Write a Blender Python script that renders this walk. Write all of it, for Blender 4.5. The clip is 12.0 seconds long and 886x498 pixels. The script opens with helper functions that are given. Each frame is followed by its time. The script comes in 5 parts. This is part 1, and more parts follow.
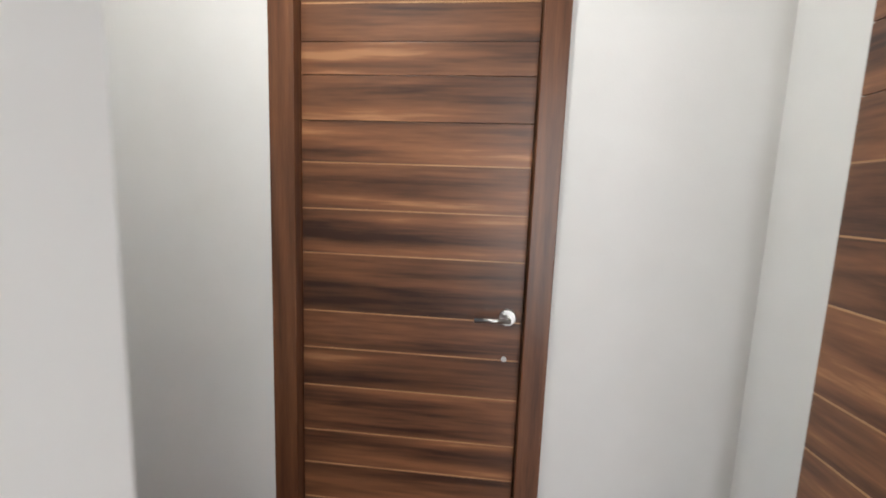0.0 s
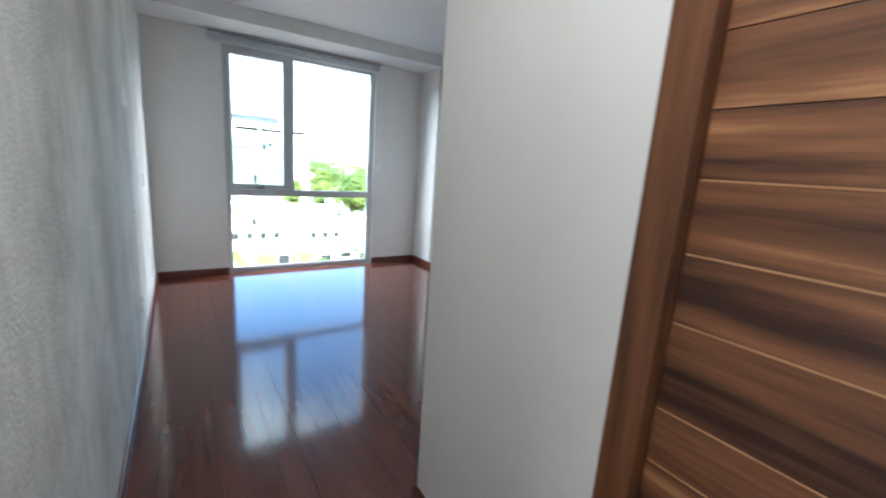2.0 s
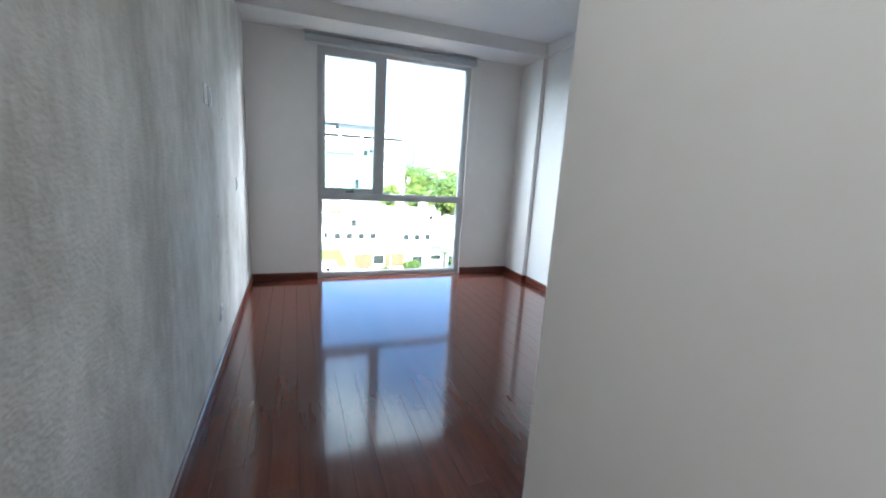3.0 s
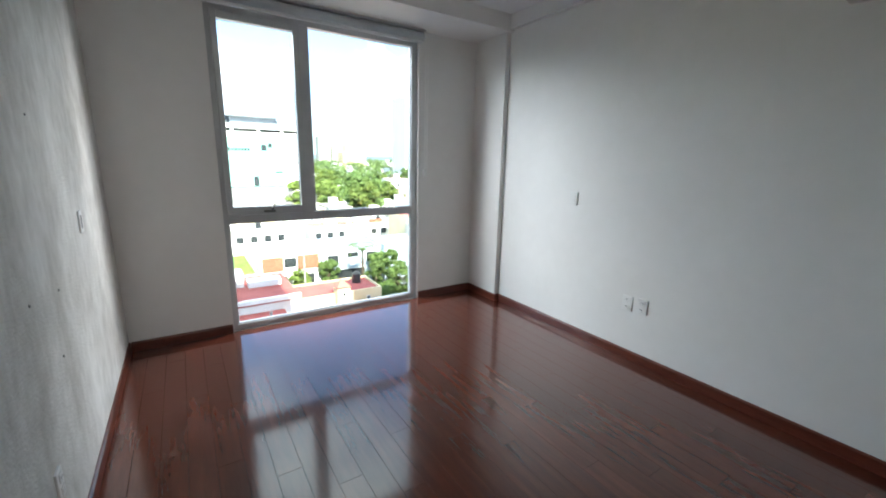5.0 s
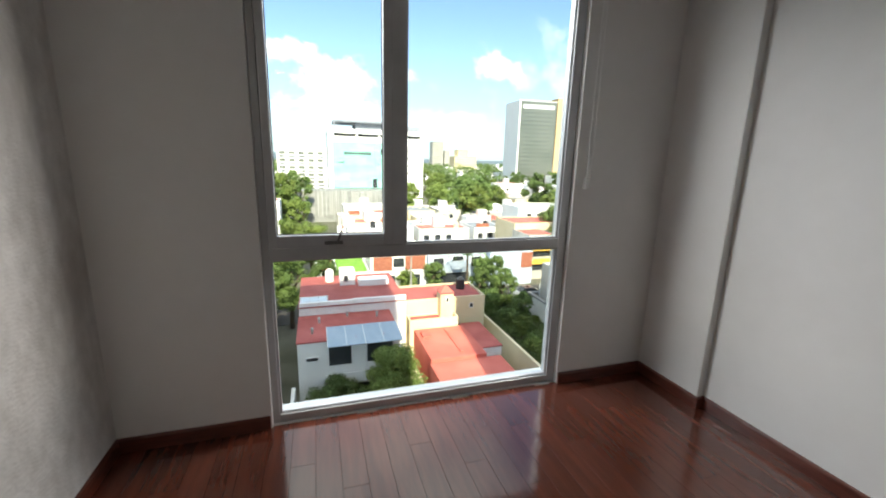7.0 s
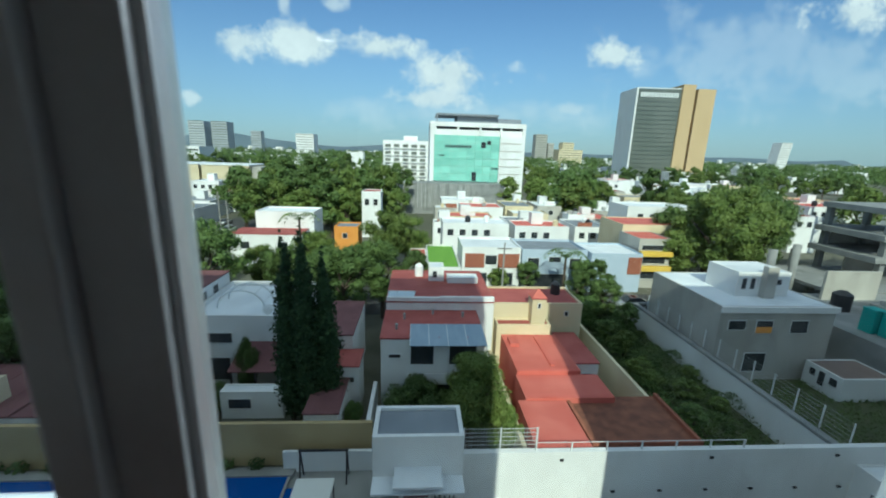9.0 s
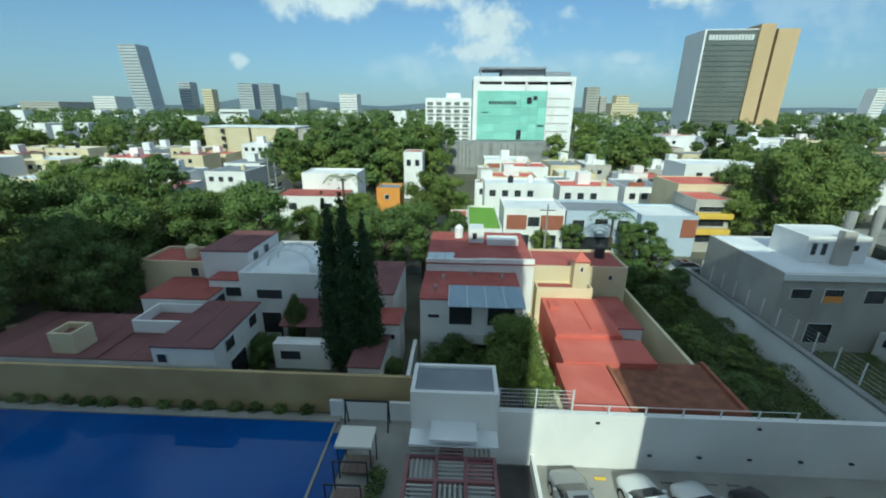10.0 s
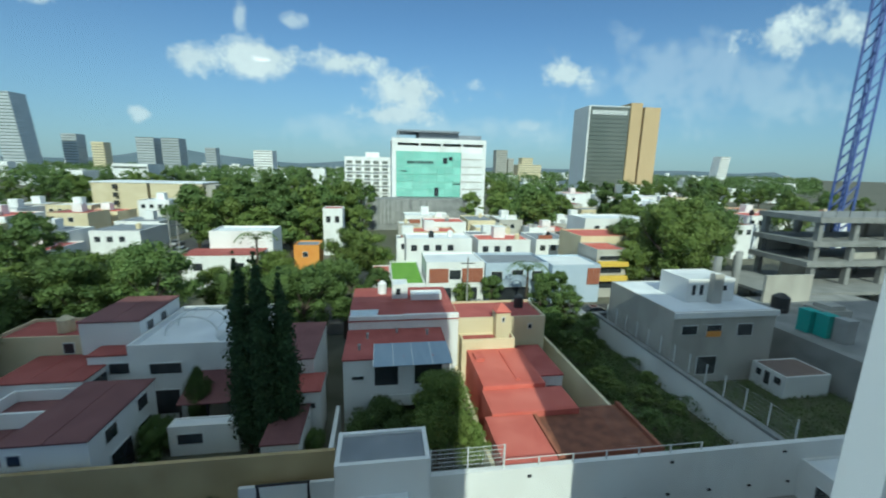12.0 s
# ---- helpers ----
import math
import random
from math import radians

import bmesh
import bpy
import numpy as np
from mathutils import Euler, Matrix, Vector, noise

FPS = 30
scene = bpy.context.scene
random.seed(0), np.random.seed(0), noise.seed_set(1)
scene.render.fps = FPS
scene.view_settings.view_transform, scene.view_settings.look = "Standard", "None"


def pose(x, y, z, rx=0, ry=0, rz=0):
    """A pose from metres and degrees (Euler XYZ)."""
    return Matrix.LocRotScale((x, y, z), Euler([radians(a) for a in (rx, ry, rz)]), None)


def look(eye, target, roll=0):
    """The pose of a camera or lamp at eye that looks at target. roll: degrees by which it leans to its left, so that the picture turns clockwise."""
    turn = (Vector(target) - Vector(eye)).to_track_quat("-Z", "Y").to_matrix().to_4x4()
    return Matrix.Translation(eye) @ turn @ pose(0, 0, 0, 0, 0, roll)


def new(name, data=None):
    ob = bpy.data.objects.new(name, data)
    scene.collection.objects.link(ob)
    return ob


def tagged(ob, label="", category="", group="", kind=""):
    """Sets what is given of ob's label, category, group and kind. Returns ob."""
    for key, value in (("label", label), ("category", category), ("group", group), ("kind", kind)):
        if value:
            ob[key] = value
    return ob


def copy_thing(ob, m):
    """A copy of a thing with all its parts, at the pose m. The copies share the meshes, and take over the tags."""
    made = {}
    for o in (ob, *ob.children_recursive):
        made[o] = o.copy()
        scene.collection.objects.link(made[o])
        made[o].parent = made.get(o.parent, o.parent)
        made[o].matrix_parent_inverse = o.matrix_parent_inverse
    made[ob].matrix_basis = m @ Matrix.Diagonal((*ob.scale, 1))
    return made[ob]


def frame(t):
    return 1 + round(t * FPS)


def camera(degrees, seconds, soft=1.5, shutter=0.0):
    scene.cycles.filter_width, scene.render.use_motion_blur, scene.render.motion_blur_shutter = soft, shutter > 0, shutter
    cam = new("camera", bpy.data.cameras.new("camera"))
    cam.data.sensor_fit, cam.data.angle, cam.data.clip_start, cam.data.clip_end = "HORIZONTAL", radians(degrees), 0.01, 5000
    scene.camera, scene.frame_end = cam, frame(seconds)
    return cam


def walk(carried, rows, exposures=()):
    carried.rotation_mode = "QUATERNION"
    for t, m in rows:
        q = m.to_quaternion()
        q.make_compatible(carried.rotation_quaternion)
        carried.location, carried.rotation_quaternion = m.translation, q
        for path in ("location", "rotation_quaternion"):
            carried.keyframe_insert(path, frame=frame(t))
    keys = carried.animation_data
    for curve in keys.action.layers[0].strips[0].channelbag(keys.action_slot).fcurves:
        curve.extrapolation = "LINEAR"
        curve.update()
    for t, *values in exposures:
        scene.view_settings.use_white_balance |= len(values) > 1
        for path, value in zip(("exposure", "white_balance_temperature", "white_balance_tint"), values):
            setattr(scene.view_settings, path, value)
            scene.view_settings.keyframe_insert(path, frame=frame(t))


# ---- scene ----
cam = camera(95.7, 12.0, soft=1.9, shutter=0.3)
PATH = [
    (0, (-0.136, -5.78, 1.411), (1.839, -5.59, 1.157), 2.1),
    (0.5, (0.012, -5.802, 1.445), (1.954, -5.423, 1.157), 2.2),
    (1, (0.086, -5.814, 1.464), (1.876, -4.985, 1.136), 2.9),
    (1.5, (0.152, -5.747, 1.477), (1.633, -4.453, 1.115), 3.1),
    (2, (0.291, -5.585, 1.502), (1.372, -3.949, 1.105), 3.9),
    (2.5, (0.414, -5.391, 1.476), (1.093, -3.554, 1.069), 3.6),
    (4.3, (0.606, -4.197, 1.563), (1.501, -2.453, 1.165), 1.6),
    (4.5, (0.564, -4.089, 1.582), (1.534, -2.388, 1.172), 1.5),
    (5, (0.495, -3.89, 1.579), (1.556, -2.251, 1.146), 1.2),
    (5.5, (0.506, -3.698, 1.546), (1.526, -2.038, 1.095), 1.0),
    (6, (0.605, -3.311, 1.546), (1.504, -1.584, 1.09), 1.0),
    (6.5, (0.783, -2.807, 1.545), (1.527, -1.004, 1.102), 1.1),
    (7, (1.055, -2.27, 1.553), (1.649, -0.408, 1.128), 1.5),
    (7.2, (1.147, -2.044, 1.576), (1.695, -0.166, 1.159), 1.8),
    (8.8, (1.75, -0.47, 1.601), (1.923, 1.47, 1.148), 2.1),
    (9, (1.815, -0.365, 1.573), (1.942, 1.575, 1.103), 1.8),
    (9.5, (2.046, -0.25, 1.583), (2.048, 1.669, 1.02), 1.1),
    (10, (2.098, -0.18, 1.587), (2.015, 1.706, 0.927), 0.4),
    (10.5, (2.108, -0.16, 1.607), (2.021, 1.73, 0.958), 0.1),
    (11, (2.098, -0.17, 1.63), (2.066, 1.752, 1.078), 0.5),
    (11.5, (2.069, -0.19, 1.65), (2.124, 1.762, 1.22), 1.2),
    (12, (2.045, -0.2, 1.66), (2.344, 1.738, 1.267), 1.3),
]
walk(cam, [(t, look(eye, target, roll)) for t, eye, target, roll in PATH],
     [(0, 3.3, 6100, 8), (1, 3.15, 6000, 8), (2, 3.1, 5750, 5), (2.5, 3.05, 5650, 5), (4.3, 2.6, 6150, 7), (5.5, 2.35, 6350, 8),
      (7.2, 1.42, 6900, 12), (8.8, 0.22, 5750, -1), (12, 0.16, 5750, -1)])

# ---- sky, sun, light ----
SUN_AZ, SUN_EL = radians(5.7), radians(36)          # the sun stands behind the building
SUN_DIR = Vector((math.sin(SUN_AZ) * math.cos(SUN_EL), math.cos(SUN_AZ) * math.cos(SUN_EL), -math.sin(SUN_EL)))
sl = bpy.data.lights.new("sun", "SUN")
sl.energy, sl.angle, sl.color = 3.6, radians(0.53), (1.0, 0.91, 0.74)
sun = new("sun", sl)
sun.matrix_world = look(-SUN_DIR * 60, (0, 0, 0))

world = bpy.data.worlds.new("sky")
scene.world = world
world.use_nodes = True
wn, wl = world.node_tree.nodes, world.node_tree.links


def wmath(op, a, b=None, c=None, clamp=False):
    n = wn.new("ShaderNodeMath")
    n.operation, n.use_clamp = op, clamp
    for i, v in enumerate((a, b, c)):
        if v is None:
            continue
        if isinstance(v, (int, float)):
            n.inputs[i].default_value = v
        else:
            wl.new(v, n.inputs[i])
    return n.outputs[0]


sky = wn.new("ShaderNodeTexSky")
sky.sky_type, sky.sun_disc = "NISHITA", False
sky.sun_elevation, sky.sun_rotation = SUN_EL, radians(180) + SUN_AZ
sky.altitude, sky.air_density, sky.dust_density, sky.ozone_density = 1500, 1.0, 0.3, 3.0
tc = wn.new("ShaderNodeTexCoord")
sep = wn.new("ShaderNodeSeparateXYZ")
wl.new(tc.outputs["Generated"], sep.inputs[0])
ahead = wmath("MAXIMUM", sep.outputs[1], 0.05)
cu, cv = wmath("DIVIDE", sep.outputs[0], ahead), wmath("DIVIDE", sep.outputs[2], ahead)
com = wn.new("ShaderNodeCombineXYZ")
wl.new(cu, com.inputs[0]), wl.new(cv, com.inputs[1])
cn = wn.new("ShaderNodeTexNoise")
cn.inputs["Scale"].default_value, cn.inputs["Detail"].default_value, cn.inputs["Roughness"].default_value = 8, 10, 0.66
wl.new(com.outputs[0], cn.inputs["Vector"])
puff = wmath("MULTIPLY", wmath("SUBTRACT", cn.outputs[0], 0.5), 4.2)
# cumulus clouds: place across, place up, half width, half height, density
CLOUDS = [(-0.407, 0.225, 0.073, 0.034, 0.9),
          (-0.256, 0.232, 0.113, 0.045, 1),
          (-0.086, 0.228, 0.107, 0.034, 1),
          (0.075, 0.178, 0.125, 0.062, 1),
          (0.035, 0.123, 0.12, 0.029, 0.9),
          (0.452, 0.234, 0.075, 0.036, 1),
          (1.024, 0.343, 0.119, 0.049, 1),
          (1.195, 0.383, 0.128, 0.061, 1),
          (-0.52, 0.102, 0.024, 0.017, 0.7),
          (-0.299, 0.316, 0.017, 0.039, 0.6),
          (-0.194, 0.31, 0.03, 0.017, 0.6),
          (0.363, 0.109, 0.052, 0.018, 0.5),
          (0.863, 0.235, 0.412, 0.117, 0.28),
          (0.156, 0.09, 0.381, 0.041, 0.3),
          (-0.681, 0.324, 0.045, 0.031, 0.8)]
total = None
for u, v, w, h, k in CLOUDS:
    du = wmath("DIVIDE", wmath("SUBTRACT", cu, u), w)
    dv = wmath("DIVIDE", wmath("SUBTRACT", cv, v), h)
    d = wmath("SQRT", wmath("ADD", wmath("MULTIPLY", du, du), wmath("MULTIPLY", dv, dv)))
    m = wmath("SUBTRACT", wmath("ADD", 1.0, puff), d)
    m = wmath("MULTIPLY", wmath("MULTIPLY", m, 1.5, clamp=True), k)
    total = m if total is None else wmath("MAXIMUM", total, m)
# unseen broken cumulus over the rest of the sky, high up, added for more fill
cn2 = wn.new("ShaderNodeTexNoise")
cn2.inputs["Scale"].default_value, cn2.inputs["Detail"].default_value = 3.2, 6
wl.new(tc.outputs["Generated"], cn2.inputs["Vector"])
high = wmath("MULTIPLY", wmath("SUBTRACT", sep.outputs[2], 0.42), 5.0, clamp=True)
total = wmath("MAXIMUM", total, wmath("MULTIPLY", high, wmath("MULTIPLY", wmath("SUBTRACT", cn2.outputs[0], 0.40), 6.0, clamp=True)))
cloud_mix = wn.new("ShaderNodeMix")
cloud_mix.data_type = "RGBA"
wl.new(total, cloud_mix.inputs[0])
haze = wn.new("ShaderNodeMix")
haze.data_type = "RGBA"
wl.new(wmath("MULTIPLY", wmath("POWER", wmath("SUBTRACT", 1.0, wmath("MULTIPLY", wmath("ABSOLUTE", sep.outputs[2]), 3.2, clamp=True)), 1.3), 0.85), haze.inputs[0])
wl.new(sky.outputs[0], haze.inputs[6])
haze.inputs[7].default_value = (2.35, 3.3, 3.8, 1)          # blue-grey town haze low over the horizon
wl.new(haze.outputs[2], cloud_mix.inputs[6])
ct = wn.new("ShaderNodeMix")
ct.data_type = "RGBA"
wl.new(wmath("MULTIPLY", cn.outputs[0], 1.0, clamp=True), ct.inputs[0])
ct.inputs[6].default_value, ct.inputs[7].default_value = (4.4, 4.8, 5.3, 1), (9.5, 9.3, 8.9, 1)
wl.new(ct.outputs[2], cloud_mix.inputs[7])
wl.new(cloud_mix.outputs[2], wn["Background"].inputs[0])
wn["Background"].inputs[1].default_value = 0.108


def area(name, eye, target, w, h, power, col=(1, 1, 1)):
    d = bpy.data.lights.new(name, "AREA")
    d.shape, d.size, d.size_y, d.energy, d.color = "RECTANGLE", w, h, power, col
    o = new(name, d)
    o.matrix_world = look(eye, target)
    return o


# added fill lamp in the corridor behind the bedroom door, for the flat's unseen windows
area("corridor_window_light", (-1.75, -6.45, 1.3), (0.6, -5.6, 1.0), 0.9, 2.2, 3.6, (1, 0.98, 0.96))
# added lamp under an assumed, unseen round ceiling light, brightening the entry walls
area("entry_ceiling_light", (0.56, -5.3, 2.955), (0.56, -5.3, 0), 0.2, 0.2, 2.3, (1, 0.95, 0.88))
# added fill lamps out of view beside and above the window, boosting the skylight indoors
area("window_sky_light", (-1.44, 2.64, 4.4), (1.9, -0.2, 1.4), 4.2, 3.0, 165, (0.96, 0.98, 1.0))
area("window_sky_light_right", (5.6, 2.0, 4.3), (1.3, -0.4, 1.3), 1.8, 2.0, 120, (1.0, 0.98, 0.96))

# ---- materials ----


def mat(name, c1, c2=None, scale=4.0, stretch=(1, 1, 1), rough=0.6, rvar=0.0, bump=0.0, bscale=80.0, bstretch=None, rnd=0.0,
        metal=0.0, spec=0.5, coat=0.0, fine=0.25, contrast=(0.35, 0.65), c3=None):
    """Two scales of noise between two or three colours, fine relief, and a shade of its own for each object."""
    m = bpy.data.materials.new(name)
    m.use_nodes = True
    n, l = m.node_tree.nodes, m.node_tree.links
    b = n["Principled BSDF"]
    b.inputs["Roughness"].default_value, b.inputs["Metallic"].default_value = rough, metal
    b.inputs["Specular IOR Level"].default_value = spec
    b.inputs["Coat Weight"].default_value = coat
    b.inputs["Coat Roughness"].default_value = 0.08
    t = n.new("ShaderNodeTexCoord")
    mp = n.new("ShaderNodeMapping")
    mp.inputs["Scale"].default_value = stretch
    l.new(t.outputs["Object"], mp.inputs[0])
    oi = n.new("ShaderNodeObjectInfo")
    if rnd:
        sh = n.new("ShaderNodeVectorMath")
        sh.operation = "SCALE"
        sh.inputs[0].default_value = (37, 23, 51)
        l.new(oi.outputs["Random"], sh.inputs["Scale"])
        l.new(sh.outputs[0], mp.inputs["Location"])
    a = n.new("ShaderNodeTexNoise")
    a.inputs["Scale"].default_value, a.inputs["Detail"].default_value = scale, 6
    f = n.new("ShaderNodeTexNoise")
    f.inputs["Scale"].default_value, f.inputs["Detail"].default_value = scale * 7, 4
    l.new(mp.outputs[0], a.inputs["Vector"]), l.new(mp.outputs[0], f.inputs["Vector"])
    mx = n.new("ShaderNodeMix")
    mx.inputs[0].default_value = fine
    l.new(a.outputs[0], mx.inputs[2]), l.new(f.outputs[0], mx.inputs[3])
    r = n.new("ShaderNodeValToRGB")
    r.color_ramp.elements[0].position, r.color_ramp.elements[1].position = contrast
    c2 = c2 or tuple(min(1, v * 1.12) for v in c1)
    r.color_ramp.elements[0].color, r.color_ramp.elements[1].color = (*c1, 1), (*c2, 1)
    if c3:
        e = r.color_ramp.elements.new(min(0.99, contrast[1] + 0.06))
        e.color = (*c3, 1)
    l.new(mx.outputs[0], r.inputs[0])
    col = r.outputs[0]
    if rnd:
        hs = n.new("ShaderNodeHueSaturation")
        mr = n.new("ShaderNodeMapRange")
        mr.inputs["To Min"].default_value, mr.inputs["To Max"].default_value = 1 - rnd, 1 + rnd
        l.new(oi.outputs["Random"], mr.inputs[0]), l.new(mr.outputs[0], hs.inputs["Value"]), l.new(col, hs.inputs["Color"])
        col = hs.outputs[0]
    l.new(col, b.inputs["Base Color"])
    if rvar:
        rr = n.new("ShaderNodeMapRange")
        rr.inputs["To Min"].default_value, rr.inputs["To Max"].default_value = max(0.02, rough - rvar), rough + rvar
        l.new(a.outputs[0], rr.inputs[0]), l.new(rr.outputs[0], b.inputs["Roughness"])
    if bump:
        g = n.new("ShaderNodeTexNoise")
        g.inputs["Scale"].default_value, g.inputs["Detail"].default_value = bscale, 5
        mp2 = n.new("ShaderNodeMapping")
        mp2.inputs["Scale"].default_value = bstretch or (1, 1, 1)
        l.new(t.outputs["Object"], mp2.inputs[0]), l.new(mp2.outputs[0], g.inputs["Vector"])
        bp = n.new("ShaderNodeBump")
        bp.inputs["Strength"].default_value, bp.inputs["Distance"].default_value = bump, 0.01
        l.new(g.outputs[0], bp.inputs["Height"]), l.new(bp.outputs[0], b.inputs["Normal"])
    return m


def glass_mat(name, tint):
    m = bpy.data.materials.new(name)
    m.use_nodes = True
    n, l = m.node_tree.nodes, m.node_tree.links
    n.remove(n["Principled BSDF"])
    tr, gl, mx, fr = n.new("ShaderNodeBsdfTransparent"), n.new("ShaderNodeBsdfGlossy"), n.new("ShaderNodeMixShader"), n.new("ShaderNodeLayerWeight")
    tr.inputs[0].default_value, gl.inputs["Roughness"].default_value = (*tint, 1), 0.0
    pw, ad = n.new("ShaderNodeMath"), n.new("ShaderNodeMath")
    pw.operation, ad.operation = "POWER", "MULTIPLY_ADD"
    pw.inputs[1].default_value, ad.inputs[1].default_value, ad.inputs[2].default_value = 5.0, 0.7, 0.012
    fr.inputs[0].default_value = 0.5
    l.new(fr.outputs["Facing"], pw.inputs[0]), l.new(pw.outputs[0], ad.inputs[0])
    l.new(ad.outputs[0], mx.inputs[0]), l.new(tr.outputs[0], mx.inputs[1]), l.new(gl.outputs[0], mx.inputs[2])
    l.new(mx.outputs[0], n["Material Output"].inputs[0])
    return m


def leafy(name, *colours, **k):
    """A leaf surface that lets part of the light through."""
    m = mat(name, *colours, **k)
    n, l = m.node_tree.nodes, m.node_tree.links
    b, tl, mx = n["Principled BSDF"], n.new("ShaderNodeBsdfTranslucent"), n.new("ShaderNodeMixShader")
    mx.inputs[0].default_value = 0.22
    l.new(b.inputs["Base Color"].links[0].from_socket, tl.inputs[0])
    l.new(b.outputs[0], mx.inputs[1]), l.new(tl.outputs[0], mx.inputs[2]), l.new(mx.outputs[0], n["Material Output"].inputs[0])
    return m


M = {}
M["paint"] = mat("wall_paint", (0.77, 0.76, 0.735), (0.83, 0.82, 0.80), scale=1.2, rough=0.62, bump=0.04, bscale=160)
M["stucco"] = mat("rough_plaster", (0.45, 0.43, 0.40), (0.75, 0.735, 0.71), scale=2.0, stretch=(1, 1.3, 0.7), rough=0.85, bump=0.6, bscale=70, fine=0.3, contrast=(0.36, 0.66))
M["ceiling"] = mat("ceiling_paint", (0.78, 0.78, 0.77), (0.82, 0.82, 0.81), scale=0.8, rough=0.7, bump=0.08, bscale=120)
M["plank"] = mat("red_brown_plank", (0.082, 0.021, 0.012), (0.125, 0.034, 0.019), scale=3.0, stretch=(8, 0.7, 1), rough=0.15, rnd=0.14, spec=0.5, coat=0.65)
M["skirting"] = mat("red_brown_skirting", (0.075, 0.018, 0.011), (0.14, 0.038, 0.022), scale=4, stretch=(2, 2, 12), rough=0.28, bump=0.03, bscale=40)
M["joint"] = mat("dark_joint", (0.02, 0.008, 0.006), (0.03, 0.012, 0.008), rough=0.7)
M["door"] = mat("walnut_board", (0.045, 0.019, 0.012), (0.25, 0.105, 0.047), scale=1.5, stretch=(1, 0.55, 9), rough=0.36, rvar=0.06, bump=0.03, bscale=30, bstretch=(1, 1, 14), rnd=0.16, fine=0.2, contrast=(0.38, 0.60), c3=(0.42, 0.20, 0.09))
M["door_edge"] = mat("pale_wood_line", (0.36, 0.18, 0.08), (0.55, 0.31, 0.15), scale=6, stretch=(1, 1, 6), rough=0.35)
M["frame_wood"] = mat("walnut_frame", (0.085, 0.032, 0.015), (0.20, 0.082, 0.036), scale=2.6, stretch=(14, 14, 0.8), rough=0.33, bump=0.05, bscale=30, bstretch=(14, 14, 1), c3=(0.30, 0.14, 0.065))
M["steel"] = mat("brushed_steel", (0.5, 0.49, 0.47), (0.62, 0.61, 0.59), scale=30, rough=0.28, metal=1)
M["alu"] = mat("grey_aluminium", (0.50, 0.51, 0.52), (0.56, 0.57, 0.58), scale=8, rough=0.38, metal=0.35, bump=0.02)
M["alu_white"] = mat("white_coated_aluminium", (0.62, 0.63, 0.64), (0.68, 0.69, 0.70), scale=6, rough=0.4)
M["gasket"] = mat("black_gasket", (0.015, 0.015, 0.016), (0.025, 0.025, 0.026), rough=0.6)
M["plastic"] = mat("white_plastic", (0.78, 0.78, 0.76), (0.82, 0.82, 0.80), scale=5, rough=0.35)
M["plastic_grey"] = mat("grey_plastic", (0.12, 0.12, 0.12), (0.16, 0.16, 0.16), rough=0.4)
M["blind"] = mat("blind_fabric", (0.50, 0.52, 0.55), (0.56, 0.58, 0.61), scale=20, stretch=(1, 1, 4), rough=0.7, bump=0.1, bscale=200)
M["glass"] = glass_mat("window_glass", (0.90, 0.95, 0.94))

M["white"] = mat("white_render", (0.70, 0.69, 0.67), (0.86, 0.855, 0.835), scale=0.35, stretch=(1, 1, 0.5), rough=0.85, bump=0.3, bscale=8, rnd=0.06, contrast=(0.3, 0.6))
M["cream"] = mat("cream_render", (0.62, 0.52, 0.33), (0.76, 0.66, 0.45), scale=0.4, rough=0.85, bump=0.3, bscale=8, rnd=0.06)
M["greywall"] = mat("bare_grey_render", (0.37, 0.35, 0.31), (0.51, 0.49, 0.44), scale=0.5, stretch=(1, 1, 0.5), rough=0.9, bump=0.4, bscale=6, rnd=0.08)
M["bluewall"] = mat("pale_blue_render", (0.42, 0.50, 0.60), (0.50, 0.58, 0.68), scale=0.5, rough=0.85)
M["orange"] = mat("orange_render", (0.70, 0.27, 0.05), (0.80, 0.36, 0.08), scale=0.6, rough=0.85)
M["ochre"] = mat("ochre_render", (0.40, 0.30, 0.15), (0.52, 0.41, 0.22), scale=0.5, rough=0.9, bump=0.4, bscale=5)
M["yellow"] = mat("yellow_panel", (0.70, 0.45, 0.06), (0.80, 0.55, 0.10), scale=0.6, rough=0.7)
M["brick"] = mat("brick_red_render", (0.27, 0.09, 0.055), (0.40, 0.15, 0.09), scale=2.5, rough=0.9, bump=0.5, bscale=14)
M["redroof"] = mat("red_waterproofed_roof", (0.31, 0.068, 0.058), (0.44, 0.12, 0.105), scale=0.6, rough=0.8, bump=0.3, bscale=5, rnd=0.12)
M["redbright"] = mat("bright_red_roof", (0.54, 0.115, 0.085), (0.66, 0.18, 0.14), scale=0.5, rough=0.75, bump=0.3, bscale=5, rnd=0.08)
M["purple"] = mat("faded_maroon_roof", (0.15, 0.062, 0.066), (0.225, 0.10, 0.10), scale=0.5, rough=0.85, bump=0.3, bscale=5, rnd=0.1)
M["brickroof"] = mat("weathered_brick_roof", (0.15, 0.06, 0.04), (0.30, 0.12, 0.07), scale=1.6, rough=0.9, bump=0.6, bscale=9)
M["whiteroof"] = mat("white_sealed_roof", (0.66, 0.69, 0.72), (0.86, 0.87, 0.88), scale=0.4, rough=0.8, bump=0.2, bscale=4, rnd=0.05)
M["greyroof"] = mat("grey_membrane_roof", (0.20, 0.22, 0.25), (0.28, 0.30, 0.33), scale=0.7, rough=0.8, bump=0.2, bscale=6)
M["brownroof"] = mat("brown_sheet_roof", (0.17, 0.12, 0.10), (0.25, 0.18, 0.15), scale=0.9, stretch=(5, 1, 1), rough=0.7)
